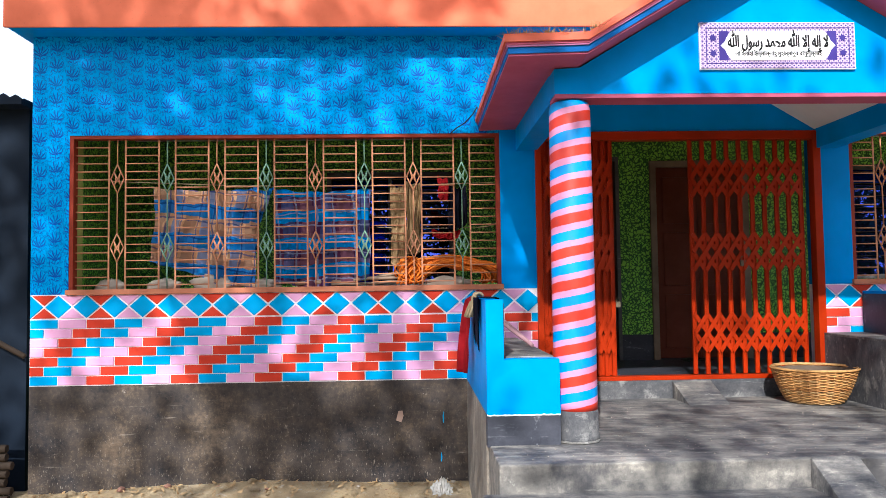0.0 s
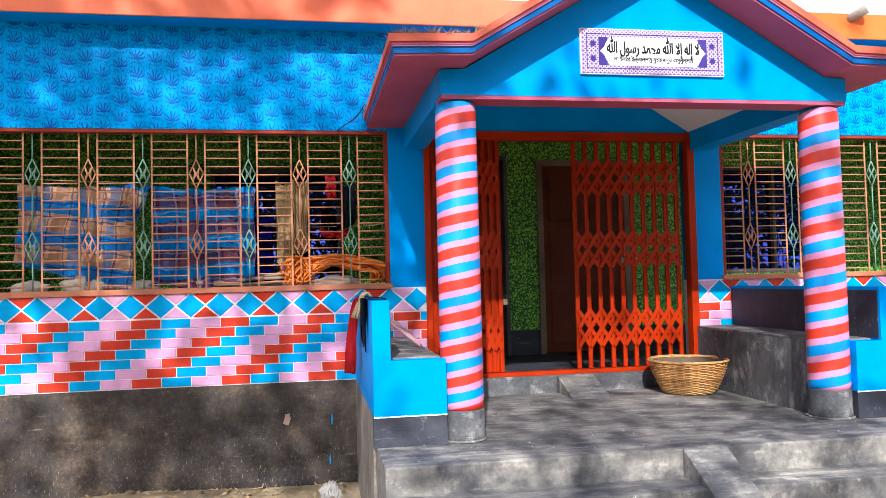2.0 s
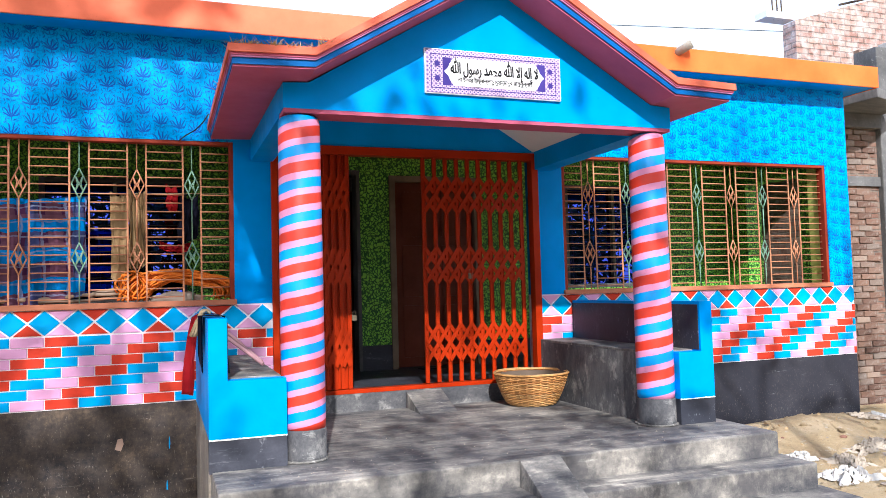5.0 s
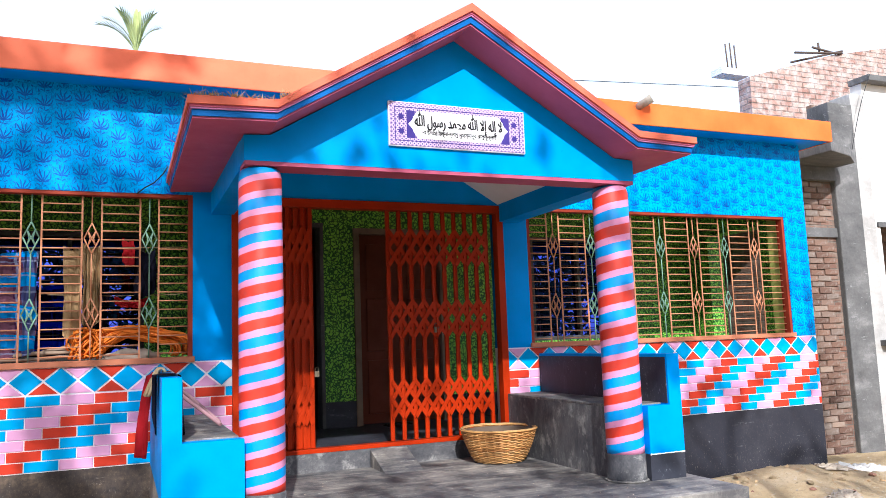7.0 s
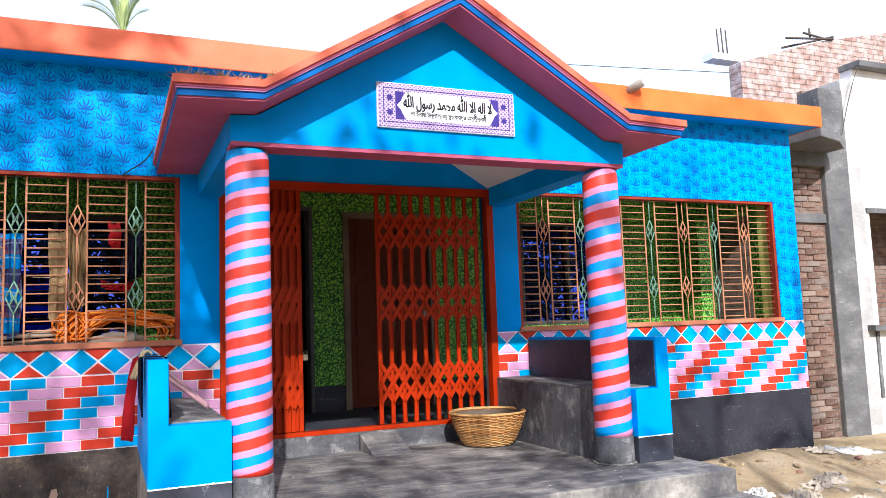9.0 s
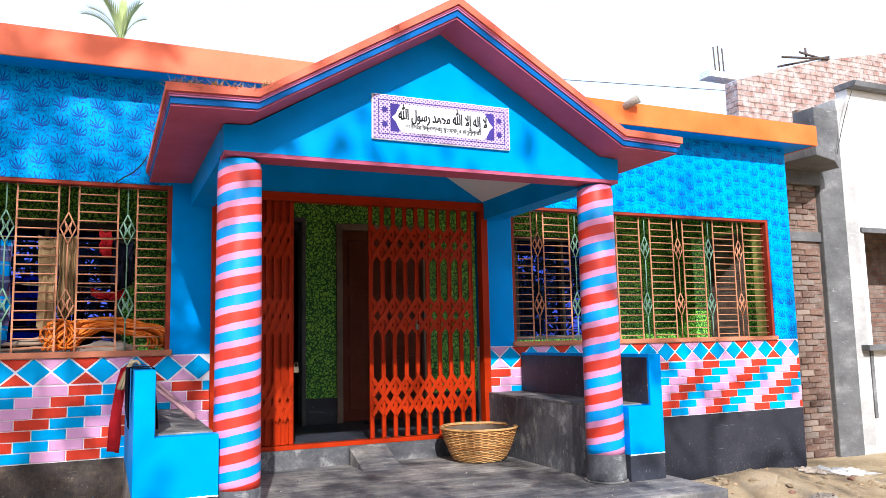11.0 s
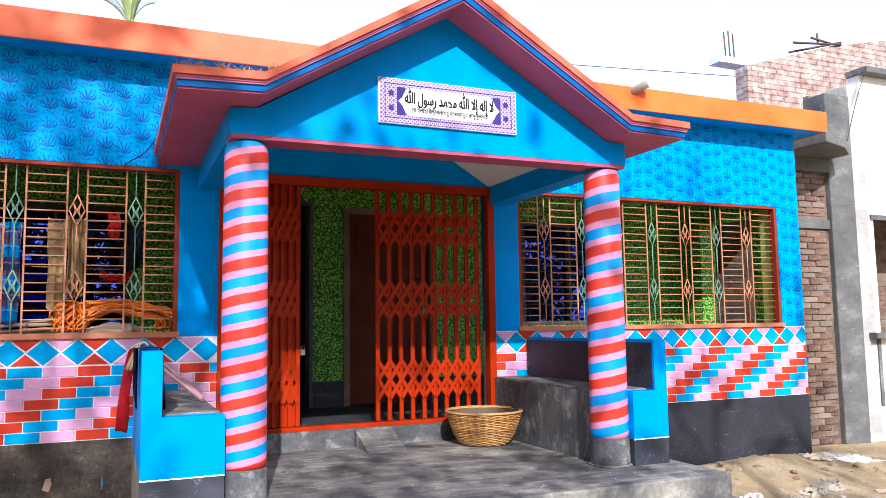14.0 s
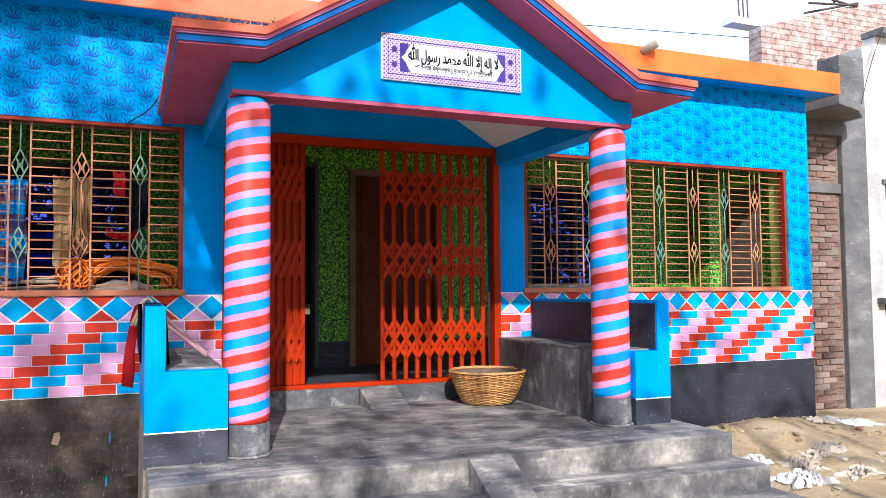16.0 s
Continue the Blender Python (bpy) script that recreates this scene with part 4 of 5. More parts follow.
for k_, (a, b, r_) in enumerate((((-1.35, 0.19, 1.815), (-0.32, 0.20, 1.87), 0.02), ((-1.0, 0.16, 1.805), (-0.2, 0.18, 1.83), 0.014), ((-0.62, 0.2, 1.85), (-0.3, 0.22, 1.93), 0.024))):
    bm = bmesh.new()
    tube(bm, [Vector(a).lerp(Vector(b), i / 6) + Vector((0, 0.01 * math.sin(i), 0.006 * math.sin(2 * i))) for i in range(7)], r_, 8, r_ * 0.7)
    tagged(part("branch", bm, GREYWOOD), "weathered dry branch lying on the window sill", "branch", "branches")

# ---- calligraphy sign ----
sign = thing("wall_sign", "printed calligraphy sign with purple ornamental border", "sign", at=(2.104, YF, 3.292))
SW, SH = 0.51, 0.153
part("sign_board", boxes((-SW, SW, -0.022, 0.0, -SH, SH)), SIGNWHITE, sign, bevel=0.003)
part("ornament_panel", boxes((-SW + 0.006, SW - 0.006, -0.026, -0.0215, -SH + 0.006, SH - 0.006)), ORNAMENT, sign, "purple and white ornamental print")
bm = bmesh.new()
pts = []
for sx in (1, -1):
    if sx == 1:
        pts += [(0.375, 0.0), (0.345, 0.03), (0.335, 0.055), (0.305, 0.095), (-0.305, 0.095), (-0.335, 0.055), (-0.345, 0.03), (-0.375, 0.0)]
    else:
        pts += [(-0.345, -0.03), (-0.335, -0.055), (-0.305, -0.095), (0.305, -0.095), (0.335, -0.055), (0.345, -0.03)]
prism(bm, pts, -0.0295, -0.0255)
part("cartouche", bm, SIGNWHITE, sign, "white scalloped field")
for x0_, x1_, z0_, z1_ in ((-0.47, 0.47, 0.112, 0.117), (-0.47, 0.47, -0.117, -0.112), (-0.47, -0.465, -0.112, 0.112), (0.465, 0.47, -0.112, 0.112)):
    part("border_line", boxes((x0_, x1_, -0.028, -0.0255, z0_, z1_)), VIOLET, sign)
for side in (-1, 1):
    part("end_panel", boxes((min(side * 0.325, side * 0.385), max(side * 0.325, side * 0.385), -0.0275, -0.0255, -0.095, 0.095)), VIOLET, sign, "dark violet end panel")
    for zz in (0.05, -0.05):
        bm = bmesh.new()
        prism(bm, [(side * 0.425 + 0.026 * (1 if i % 2 else 0.6) * math.cos(math.pi * i / 8), zz + 0.026 * (1 if i % 2 else 0.6) * math.sin(math.pi * i / 8)) for i in range(16)], -0.029, -0.0265)
        part("rosette", bm, VIOLET, sign, "violet printed rosette")


def lettering(text, size, z, squeeze, parent, embolden=0.0):
    cu = bpy.data.curves.new("lettering", 'FONT')
    cu.body, cu.size, cu.align_x, cu.extrude, cu.offset = text, size, 'CENTER', 0.0006, embolden
    cu.materials.append(INK)
    ob = new("lettering", cu)
    ob.parent = parent
    ob.matrix_local = Matrix.Translation((0, -0.0305, z)) @ pose(0, 0, 0, 90, 0, 0) @ Matrix.Diagonal((squeeze, 1, 1, 1))
    return ob


ARABIC = "\ufdf2 \ufedd\ufeee\ufeb3\ufead \ufeaa\ufee4\ufea4\ufee3 \ufdf2 \ufefb\ufe87 \ufeea\ufedf\ufe87 \ufefb"
BANGLA = "\u09b2\u09be \u0987\u09b2\u09be\u09b9\u09be \u0987\u09b2\u09cd\u09b2\u09be\u09b2\u09cd\u09b2\u09be\u09b9\u09c1 \u09ae\u09c1\u09b9\u09be\u09ae\u09cd\u09ae\u09be\u09a6\u09c1\u09b0 \u09b0\u09be\u09b8\u09c1\u09b2\u09c1\u09b2\u09cd\u09b2\u09be\u09b9"
for dx, dz in ((0, 0), (0.0022, 0.0008), (-0.0022, -0.0008)):
    lettering(ARABIC, 0.108, -0.010 + dz, 0.545, sign, 0.0010).location.x = dx
for dx in (0, 0.0012, -0.0012):
    lettering(BANGLA, 0.040, -0.066, 0.80, sign, 0.0).location.x = dx

# ---- basket ----
basket = thing("basket", "round woven bamboo basket on the porch floor", "basket", at=(3.05, -0.43, FLOOR))


def basket_r(z):
    return 0.19 + 0.142 * (max(0.0, z) / 0.285) ** 0.62


# dark inner shell, added so the gaps between the strands look shaded
bm = bmesh.new()
lathe(bm, [(0.185, 0.012), (basket_r(0.06) - 0.012, 0.06), (basket_r(0.15) - 0.012, 0.15), (basket_r(0.27) - 0.012, 0.27), (basket_r(0.27) - 0.018, 0.27), (basket_r(0.15) - 0.02, 0.15), (basket_r(0.06) - 0.02, 0.06), (0.17, 0.022)], 40)
part("lining", bm, BARK, basket, smooth=True)
NS = 30
for j in range(25):
    z = 0.010 + 0.0111 * j
    bm = bmesh.new()
    ring = []
    for i in range(2 * NS):
        r = basket_r(z) + 0.0055 * (1 if (i // 2 + j) % 2 else -1) + 0.002 * noise.noise((i, j, 1))
        ring.append((r * math.cos(math.pi * i / NS), r * math.sin(math.pi * i / NS), z + 0.003 * noise.noise((i * 0.3, j * 1.7, 4))))
    tube(bm, ring, 0.0055, 5, closed=True)
    part("weaver", bm, BAMBOO, basket)
for i in range(NS):
    a = 2 * math.pi * (i + 0.5) / NS
    bm = bmesh.new()
    tube(bm, [(basket_r(z) * math.cos(a), basket_r(z) * math.sin(a), z) for z in (0.0, 0.04, 0.1, 0.18, 0.285)], 0.0045, 5)
    part("stake", bm, BAMBOO, basket)
for z, dr in ((0.283, 0.006), (0.290, -0.003), (0.281, -0.009)):
    bm = bmesh.new()
    tube(bm, [((basket_r(0.285) + dr + 0.0015 * noise.noise((i * 0.4, z * 90, 2))) * math.cos(math.pi * i / 40), (basket_r(0.285) + dr) * math.sin(math.pi * i / 40), z + 0.003 * noise.noise((i * 0.25, z * 50, 7))) for i in range(80)], 0.0065, 6, closed=True)
    part("rim", bm, BAMBOO, basket)

# ---- things on the bench beside the steps ----
bm = bmesh.new()
nx, nz = 10, 24
g = []
for j in range(nz + 1):
    v_ = j / nz
    row = []
    for i in range(nx + 1):
        u_ = i / nx
        s_ = v_ * 0.70
        if s_ < 0.12:
            x, z = 0.30 - s_, 1.695
        else:
            x, z = 0.172 - 0.085 * u_ * min(1.0, v_ * 1.6) - 0.014 * math.sin(u_ * 11) - 0.04 * (v_ - 0.15), 1.695 - (s_ - 0.12)
        row.append(bm.verts.new((x - 0.012 * noise.noise((u_ * 4, v_ * 4, 1)), -0.95 + 0.26 * u_ * (1 - 0.35 * v_) + 0.05 * v_, z)))
    g.append(row)
for j in range(nz):
    for i in range(nx):
        bm.faces.new((g[j][i], g[j][i + 1], g[j + 1][i + 1], g[j + 1][i])).smooth = True
bmesh.ops.solidify(bm, geom=bm.faces[:], thickness=0.004)
tagged(part("red_scarf", bm, CRIMSON), "crimson cloth draped over the bench wall", "cloth")
bm = bmesh.new()
for i in range(16):
    tube(bm, [(0.25 - 0.055 * a - 0.012 * math.sin(i * 2.3) * a, -1.10 + 0.016 * i + 0.01 * math.sin(a * 3 + i), 1.70 + 0.025 * math.sin(min(a, 1.0) * 3.1) - (0.16 * max(0, a - 1)) - 0.1 * max(0, a - 2.5)) for a in [0.22 * j for j in range(10)]], 0.009, 6)
tagged(part("rope_hank", bm, ROPE), "hank of old jute rope hung over the bench wall", "rope")
bm = bmesh.new()
nx, nz = 16, 28
g = []
for j in range(nz + 1):
    v_ = j / nz
    row = []
    for i in range(nx + 1):
        u_ = i / nx
        s_ = v_ * 0.84
        if s_ < 0.33:
            x, z = 0.165 + 0.012 * math.sin(u_ * 14), 1.694 - (0.33 - s_) * (0.75 + 0.35 * math.sin(u_ * 6.5 + 1.0))
        elif s_ < 0.48:
            x, z = 0.172 + (s_ - 0.33), 1.694 + 0.005 * math.sin(u_ * 7)
        else:
            x, z = 0.312 + 0.022 * max(0.0, math.sin(u_ * 11)) * (s_ - 0.40) * 3, 1.69 - (s_ - 0.48) * (0.75 + 0.4 * math.sin(u_ * 5))
        row.append(bm.verts.new((x, -1.60 + 0.30 * u_ + 0.03 * noise.noise((u_ * 3, v_ * 6, 4)), z)))
    g.append(row)
for j in range(nz):
    for i in range(nx):
        bm.faces.new((g[j][i], g[j][i + 1], g[j + 1][i + 1], g[j + 1][i])).smooth = True
bmesh.ops.solidify(bm, geom=bm.faces[:], thickness=0.004)
tagged(part("black_cloth", bm, BLACKCLOTH), "black cloth folded over the bench wall", "cloth")
for a, b in (((0.315, -0.55, 1.62), (0.61, -1.0, 1.335)), ((0.315, -0.75, 1.57), (0.60, -1.15, 1.333))):
    bm = bmesh.new()
    tube(bm, [Vector(a).lerp(Vector(b), i / 4) for i in range(5)], 0.014, 8)
    tagged(part("stick", bm, PINKWOOD), "mauve painted stick leaning on the porch bench", "stick", "sticks")

# roof drain pipe and weeds on the porch edge
bm = bmesh.new()
tube(bm, [(4.90, -0.24, 4.18), (4.96, -0.32, 4.22), (5.01, -0.38, 4.255)], 0.04, 14, 0.046)
pipe = tagged(part("drain_pipe", bm, PVC), "short grey plastic drain pipe through the orange roof edge", "pipe")
bm = bmesh.new()
for i in range(900):
    x = random.uniform(0.31, 0.92)
    p = Vector((x, random.uniform(YE, YE + 1.2) if i % 3 else YE - 0.005, 3.272 + max(0, x - 0.81) * 0.59))
    d = Vector((random.uniform(-1, 1), random.uniform(-1, 1), random.uniform(0.05, 0.7))).normalized() * random.uniform(0.025, 0.085)
    s = Vector((random.uniform(-1, 1), random.uniform(-1, 1), 0)).normalized() * 0.005
    bm.faces.new([bm.verts.new(q) for q in (p + s, p - s, p + d)])
tagged(part("roof_litter", bm, TAN), "dry leaves and twigs caught on the porch roof", "litter", kind="stuff")

# ---- neighbours ----
nb = thing("shed", "tin shed standing close beside the house, colour darkened for shade", "shed", at=(0, 0, 0))
for spec in ((-7.0, -3.66, 0.15, 0.25), (-3.76, -3.66, 0.25, 4.0), (-7.0, -6.9, 0.25, 4.0), (-6.9, -3.76, 3.9, 4.0)):
    part("shed_wall", boxes((*spec, -0.1, 3.42)), SHADED_TIN, nb)
bm = bmesh.new()
for i in range(34):
    a = -7.1 + 0.102 * i
    prism(bm, [(a, 3.86 - 0.085 * i * 0.102 * 1.4), (a + 0.05, 3.885 - 0.085 * i * 0.102 * 1.4), (a + 0.102, 3.86 - 0.085 * (i + 1) * 0.102 * 1.4), (a + 0.102, 3.40), (a, 3.40)], -0.05, 0.0)
box(bm, -7.1, -3.63, 0.0, 4.2, 3.40, 3.46)
part("shed_roof", bm, SHADED_TIN, nb)
for i in range(7):
    bm = bmesh.new()
    zz = 0.06 + 0.07 * i
    tube(bm, [(-5.2, -0.05 - 0.02 * (i % 3), zz + 0.03), (-4.4, -0.1, zz + 0.02 * math.sin(i)), (-3.66 + 0.03 * math.sin(i * 2), -0.12, zz - 0.01)], 0.035, 8)
    tagged(part("log", bm, SHADED_WOOD), "rough log in the pile beside the house, darkened for shade", "log", "log pile")
bm = bmesh.new()
tube(bm, [(-4.6, -0.12, 0.60), (-3.72, -0.2, 0.61)], 0.03, 12)
tagged(part("waste_pipe", bm, PVC), "grey plastic waste pipe on the log pile", "pipe")
bm = bmesh.new()
tube(bm, [(-4.6, 0.08, 1.75), (-3.63, 0.06, 1.22)], 0.025, 8)
tagged(part("pole", bm, SHADED_WOOD), "wooden pole leaning on the shed, darkened for shade", "pole")

nb = thing("brick_building", "unfinished bare brick and concrete building next door", "building")
part("brick_wall", boxes((7.95, 9.12, 1.01, 1.25, -0.2, 4.1)), BRICKS, nb)
part("side_wall", boxes((7.95, 8.2, 1.25, 6.0, -0.2, 4.1)), BRICKS, nb)
part("tie_beam", boxes((7.95, 9.10, 0.972, 1.0, 3.06, 3.19)), CONCRETE, nb)
part("concrete_column", boxes((9.09, 9.56, 0.93, 1.3, -0.2, 4.98)), CONCRETE, nb, bevel=0.015)
part("pilaster", boxes((9.565, 9.83, 0.95, 1.3, -0.2, 5.15)), PALE_CEMENT, nb, "pale dusty plaster strip", bevel=0.012)
bm = bmesh.new()
plan = ((8.10, 1.3), (8.16, 0.16), (8.69, 0.33), (9.12, 0.62), (9.12, 1.3))
lo, hi = ([bm.verts.new((x, y, z)) for x, y in plan] for z in (4.03, 4.15))
bm.faces.new(lo[::-1])
bm.faces.new(hi)
for i in range(5):
    bm.faces.new((lo[i], lo[(i + 1) % 5], hi[(i + 1) % 5], hi[i]))
part("ledge", bm, CONCRETE, nb, bevel=0.012)
part("beam", boxes((8.0, 9.09, 0.90, 1.0, 3.84, 4.03)), CONCRETE, nb, bevel=0.01)
bm = bmesh.new()
prism(bm, [(8.77, 3.9), (15.5, 3.9), (15.5, 7.2), (12.24, 6.57), (10.57, 6.22), (8.79, 5.68)], 2.0, 2.25)
part("upper_wall", bm, BRICKS_PALE, nb, "dusty pale unfinished brick wall")
for spec in ((9.835, 9.93, -0.2, 5.33), (9.93, 14.5, 3.27, 5.33), (9.93, 14.5, -0.2, 1.55), (12.4, 14.5, 1.55, 3.27)):
    part("plaster_panel", boxes((spec[0], spec[1], 0.96, 1.15, spec[2], spec[3])), WALLW, nb, "whitewashed plaster front")
part("window_sill", boxes((9.68, 12.5, 0.82, 0.96, 1.55, 1.63)), CONCRETE, nb, bevel=0.006)
part("window_head", boxes((9.86, 12.5, 0.93, 0.96, 3.22, 3.29)), CONCRETE, nb)
part("sunshade", boxes((9.80, 14.5, 0.80, 1.15, 5.33, 5.42)), CONCRETE, nb, bevel=0.01)
part("low_edge", boxes((9.84, 9.90, 0.94, 0.96, 0.62, 1.55)), CONCRETE, nb)
part("room_wall", boxes((9.9, 14.5, 1.9, 2.0, -0.2, 5.3), (14.4, 14.5, 1.15, 1.9, -0.2, 5.3)), BRICKS, nb)
part("room_roof", boxes((9.9, 14.5, 1.15, 1.9, 4.3, 4.4)), CONCRETE, nb)
# wall white on the slab end paints in its glare against the sky
part("slab_end", boxes((8.50, 9.05, 2.26, 2.5, 5.80, 5.90)), WALLW, nb, "slab end, burnt-out glare put into its pale colour")
for i in range(3):
    bm = bmesh.new()
    tube(bm, [(8.72 + 0.085 * i, 2.35, 5.8), (8.69 + 0.09 * i, 2.35, 6.32 + 0.03 * (i % 2))], 0.011, 6)
    part("rebar", bm, IRON, nb)
for a, b in (((9.75, 1.98, 6.165), (10.8, 1.98, 6.27)), ((10.28, 2.1, 6.36), (10.8, 2.1, 6.31)), ((9.78, 2.1, 6.05), (10.95, 2.1, 6.37)), ((10.45, 2.12, 6.30), (10.44, 2.12, 6.46))):
    bm = bmesh.new()
    tube(bm, [a, b], 0.018, 6)
    part("rebar", bm, IRON, nb)

# overhead wires
for a, b, s in (((3.6, 2.5, 5.37), (16, 2.5, 6.16), 0.02), ((9.80, 0.78, 5.40), (9.42, 0.88, 4.30), -0.08)):
    bm = bmesh.new()
    a, b = Vector(a), Vector(b)
    tube(bm, [a.lerp(b, i / 30) - Vector((0, 0, s * math.sin(math.pi * i / 30))) for i in range(31)], 0.0055, 5)
    tagged(part("overhead_wire", bm, INK), "thin black overhead cable strung past the houses", "cable", "overhead wires")


bm = bmesh.new()
tube(bm, [(3.6, 2.5, 4.2), (3.6, 2.5, 5.42)], 0.03, 8)
tagged(part("wire_post", bm, IRON), "thin iron post on the flat roof", "post")


# ---- trees ----
def leaves_mesh(name, centres, per, spread, size, mat):
    """Many small bent leaves round clump centres."""
    rng = np.random.RandomState(7)
    v, f = [], []
    for c in centres:
        for _ in range(per):
            p = np.array(c) + rng.normal(0, 1, 3) * spread
            a = rng.normal(0, 1, 3)
            a /= np.linalg.norm(a)
            b = np.cross(a, rng.normal(0, 1, 3))
            b /= np.linalg.norm(b)
            s = size * rng.uniform(0.6, 1.3)
            i = len(v)
            v += [tuple(p - a * s), tuple(p + b * s * 0.38), tuple(p + a * s), tuple(p - b * s * 0.38)]
            f.append((i, i + 1, i + 2, i + 3))
    me = bpy.data.meshes.new(name)
    me.from_pydata(v, [], f)
    me.materials.append(mat)
    return me


def shade_tree(x, y, zc, zr, w, clumps, seed, label):
    rng = random.Random(seed)
    t = thing("tree", label, "tree", "shade trees", at=(x, y, 0))
    bm = bmesh.new()
    tube(bm, [(0, 0, -0.2), (0.1, 0.05, zc * 0.35), (-0.1, 0.1, zc * 0.7), (0.05, 0, zc)], 0.11, 10, 0.012)
    cs = []
    for i in range(clumps):
        c = Vector((rng.uniform(-w, w), rng.uniform(-1.0, 1.0), zc + rng.uniform(-zr, zr)))
        cs.append(c)
        if i % 4 == 0:
            tube(bm, [(0, 0.05, zc - zr * 0.8), Vector((c.x * 0.5, c.y * 0.5, (c.z + zc - zr * 0.6) / 2)), c], 0.026, 6, 0.007)
    part("trunk", bm, BARK, t)
    part("crown", leaves_mesh("crown", cs, 50, 0.30, 0.13, FOLIAGE), None, t)


TREES = ((-4.3, -9.6, 9.2, 2.3, 2.7, 88, 3), (-0.6, -10.2, 7.2, 2.2, 1.8, 17, 5), (3.6, -9.8, 8.3, 1.7, 2.1, 19, 8))
for spec in TREES:
    shade_tree(*spec, "leafy shade tree across the yard")

# thick greenery that closes the yard behind the camera
rng2 = random.Random(21)
far = [(rng2.uniform(-22, 24), rng2.uniform(-19.5, -16.5), 6.0 * rng2.random() ** 0.85) for _ in range(460)]
hedge = leaves_mesh("thicket", far, 64, 0.6, 0.22, FOLIAGE)
tagged(part("thicket", hedge, None), "dense green thicket at the far side of the yard", "bushes", kind="stuff")

palm = thing("palm_tree", "coconut palm crown rising behind the flat roof", "tree", at=(0.05, 10.0, 0))
bm = bmesh.new()
tube(bm, [(0.3, 0, -0.2), (0.2, 0, 3), (0.07, 0, 6), (0.1, 0, 7.85)], 0.16, 10, 0.1)
part("trunk", bm, BARK, palm)
for az, el, L, bend in ((80, 86, 1.0, 0.15), (20, 82, 0.90, 0.25), (150, 80, 0.95, 0.25), (172, 70, 0.90, 0.35), (188, 58, 0.85, 0.4), (-40, 80, 0.85, 0.3), (230, 74, 0.85, 0.3), (110, 76, 0.95, 0.3), (5, 72, 0.7, 0.3)):
    az, el = radians(az), radians(el)
    bm = bmesh.new()
    rib = []
    for j in range(12):
        s = j / 11
        e = el - bend * s * s
        rib.append(Vector((0.12 + math.cos(az) * math.cos(e) * L * s, math.sin(az) * math.cos(e) * L * s, 8.05 + math.sin(e) * L * s)))
    tube(bm, rib, 0.016, 5, 0.005)
    side = Vector((0.8, 0.6, 0)) if abs(math.cos(az)) < 0.5 else Vector((-math.sin(az), math.cos(az), 0))
    for j in range(2, 12):
        for sg in (-1, 1):
            for q in (0.0, 0.25, 0.5, 0.75):
                p = rib[j].lerp(rib[j - 1], q)
                along = (rib[j] - rib[j - 1]).normalized()
                d = (side * sg * 0.42 + along * 0.95).normalized() * 0.34 * math.sin(0.5 + 2.3 * j / 12)
                n = along * 0.012
                bm.faces.new([bm.verts.new(z) for z in (p - n, p + n, p + d * 0.6 + n, p + d, p + d * 0.6 - n)])
    part("frond", bm, FROND, palm)

# rubble and waste on the ground
rng = random.Random(11)
rock_meshes = []
for i in range(6):
    bm = bmesh.new()
    bmesh.ops.create_icosphere(bm, subdivisions=1, radius=1.0)
    for v in bm.verts:
        v.co *= 1 + 0.45 * noise.noise(v.co * 2 + Vector((i * 3, 0, 0)))
        v.co.z *= 0.6
    rock_meshes.append(mesh_of(bm, "rubble", (EARTH, EARTH, SACK, EARTH, BRICK_CHIP, EARTH)[i]))
for i in range(230):
    if i < 175:
        x, y = rng.uniform(4.4, 7.6), rng.uniform(-3.2, -0.1)
    else:
        x, y = rng.uniform(-3.4, 0.1), rng.uniform(-0.5, -0.03)
    s = 0.008 + 0.036 * rng.random() ** 2.2
    ob = tagged(new("rubble_stone", rock_meshes[i % 6]), "broken stone lying on the sandy ground", "stone", "rubble")
    ob.location, ob.scale = (x, y, ground_z(x, y) + 0.25 * s), (s * rng.uniform(0.8, 1.8), s, s)
    ob.rotation_euler = (0, 0, rng.uniform(0, 6))


def litter(x, y, w, d, h, label, mat):
    """A crumpled torn sheet: sharp creases, ragged rim."""
    bm = bmesh.new()
    n = 30
    g = []
    for j in range(n + 1):
        row = []
        for i in range(n + 1):
            u, v = i / n * 2 - 1, j / n * 2 - 1
            edge = 1 + 0.45 * noise.noise((u * 2.2, v * 2.2, x)) + 0.15 * noise.noise((u * 7, v * 7, x))
            px, py = x + u * w * edge, y + v * d * edge
            crease = abs(noise.noise((u * 3, v * 3, x * 2))) + 0.6 * abs(noise.noise((u * 7, v * 7, x * 3))) + 0.3 * abs(noise.noise((u * 15, v * 15, x)))
            fall = max(0, 1 - u * u) ** 0.5 * max(0, 1 - v * v) ** 0.5
            row.append(bm.verts.new((px + 0.02 * noise.noise((u * 9, v * 9, 1)), py + 0.02 * noise.noise((u * 9, v * 9, 2)), ground_z(px, py) + 0.004 + h * fall * crease)))
        g.append(row)
    for j in range(n):
        for i in range(n):
            if noise.noise((i * 0.33, j * 0.33, x * 5)) > -0.38:
                bm.faces.new((g[j][i], g[j][i + 1], g[j + 1][i + 1], g[j + 1][i]))
    for v in [v for v in bm.verts if not v.link_faces]:
        bm.verts.remove(v)
    tagged(part("plastic_waste", bm, mat), label, "litter", "yard waste")


litter(5.35, -1.72, 0.20, 0.17, 0.12, "crumpled white plastic sheet on the sand", PAPER)
litter(5.02, -1.50, 0.15, 0.12, 0.07, "torn pale plastic scraps on the sand", PAPER)
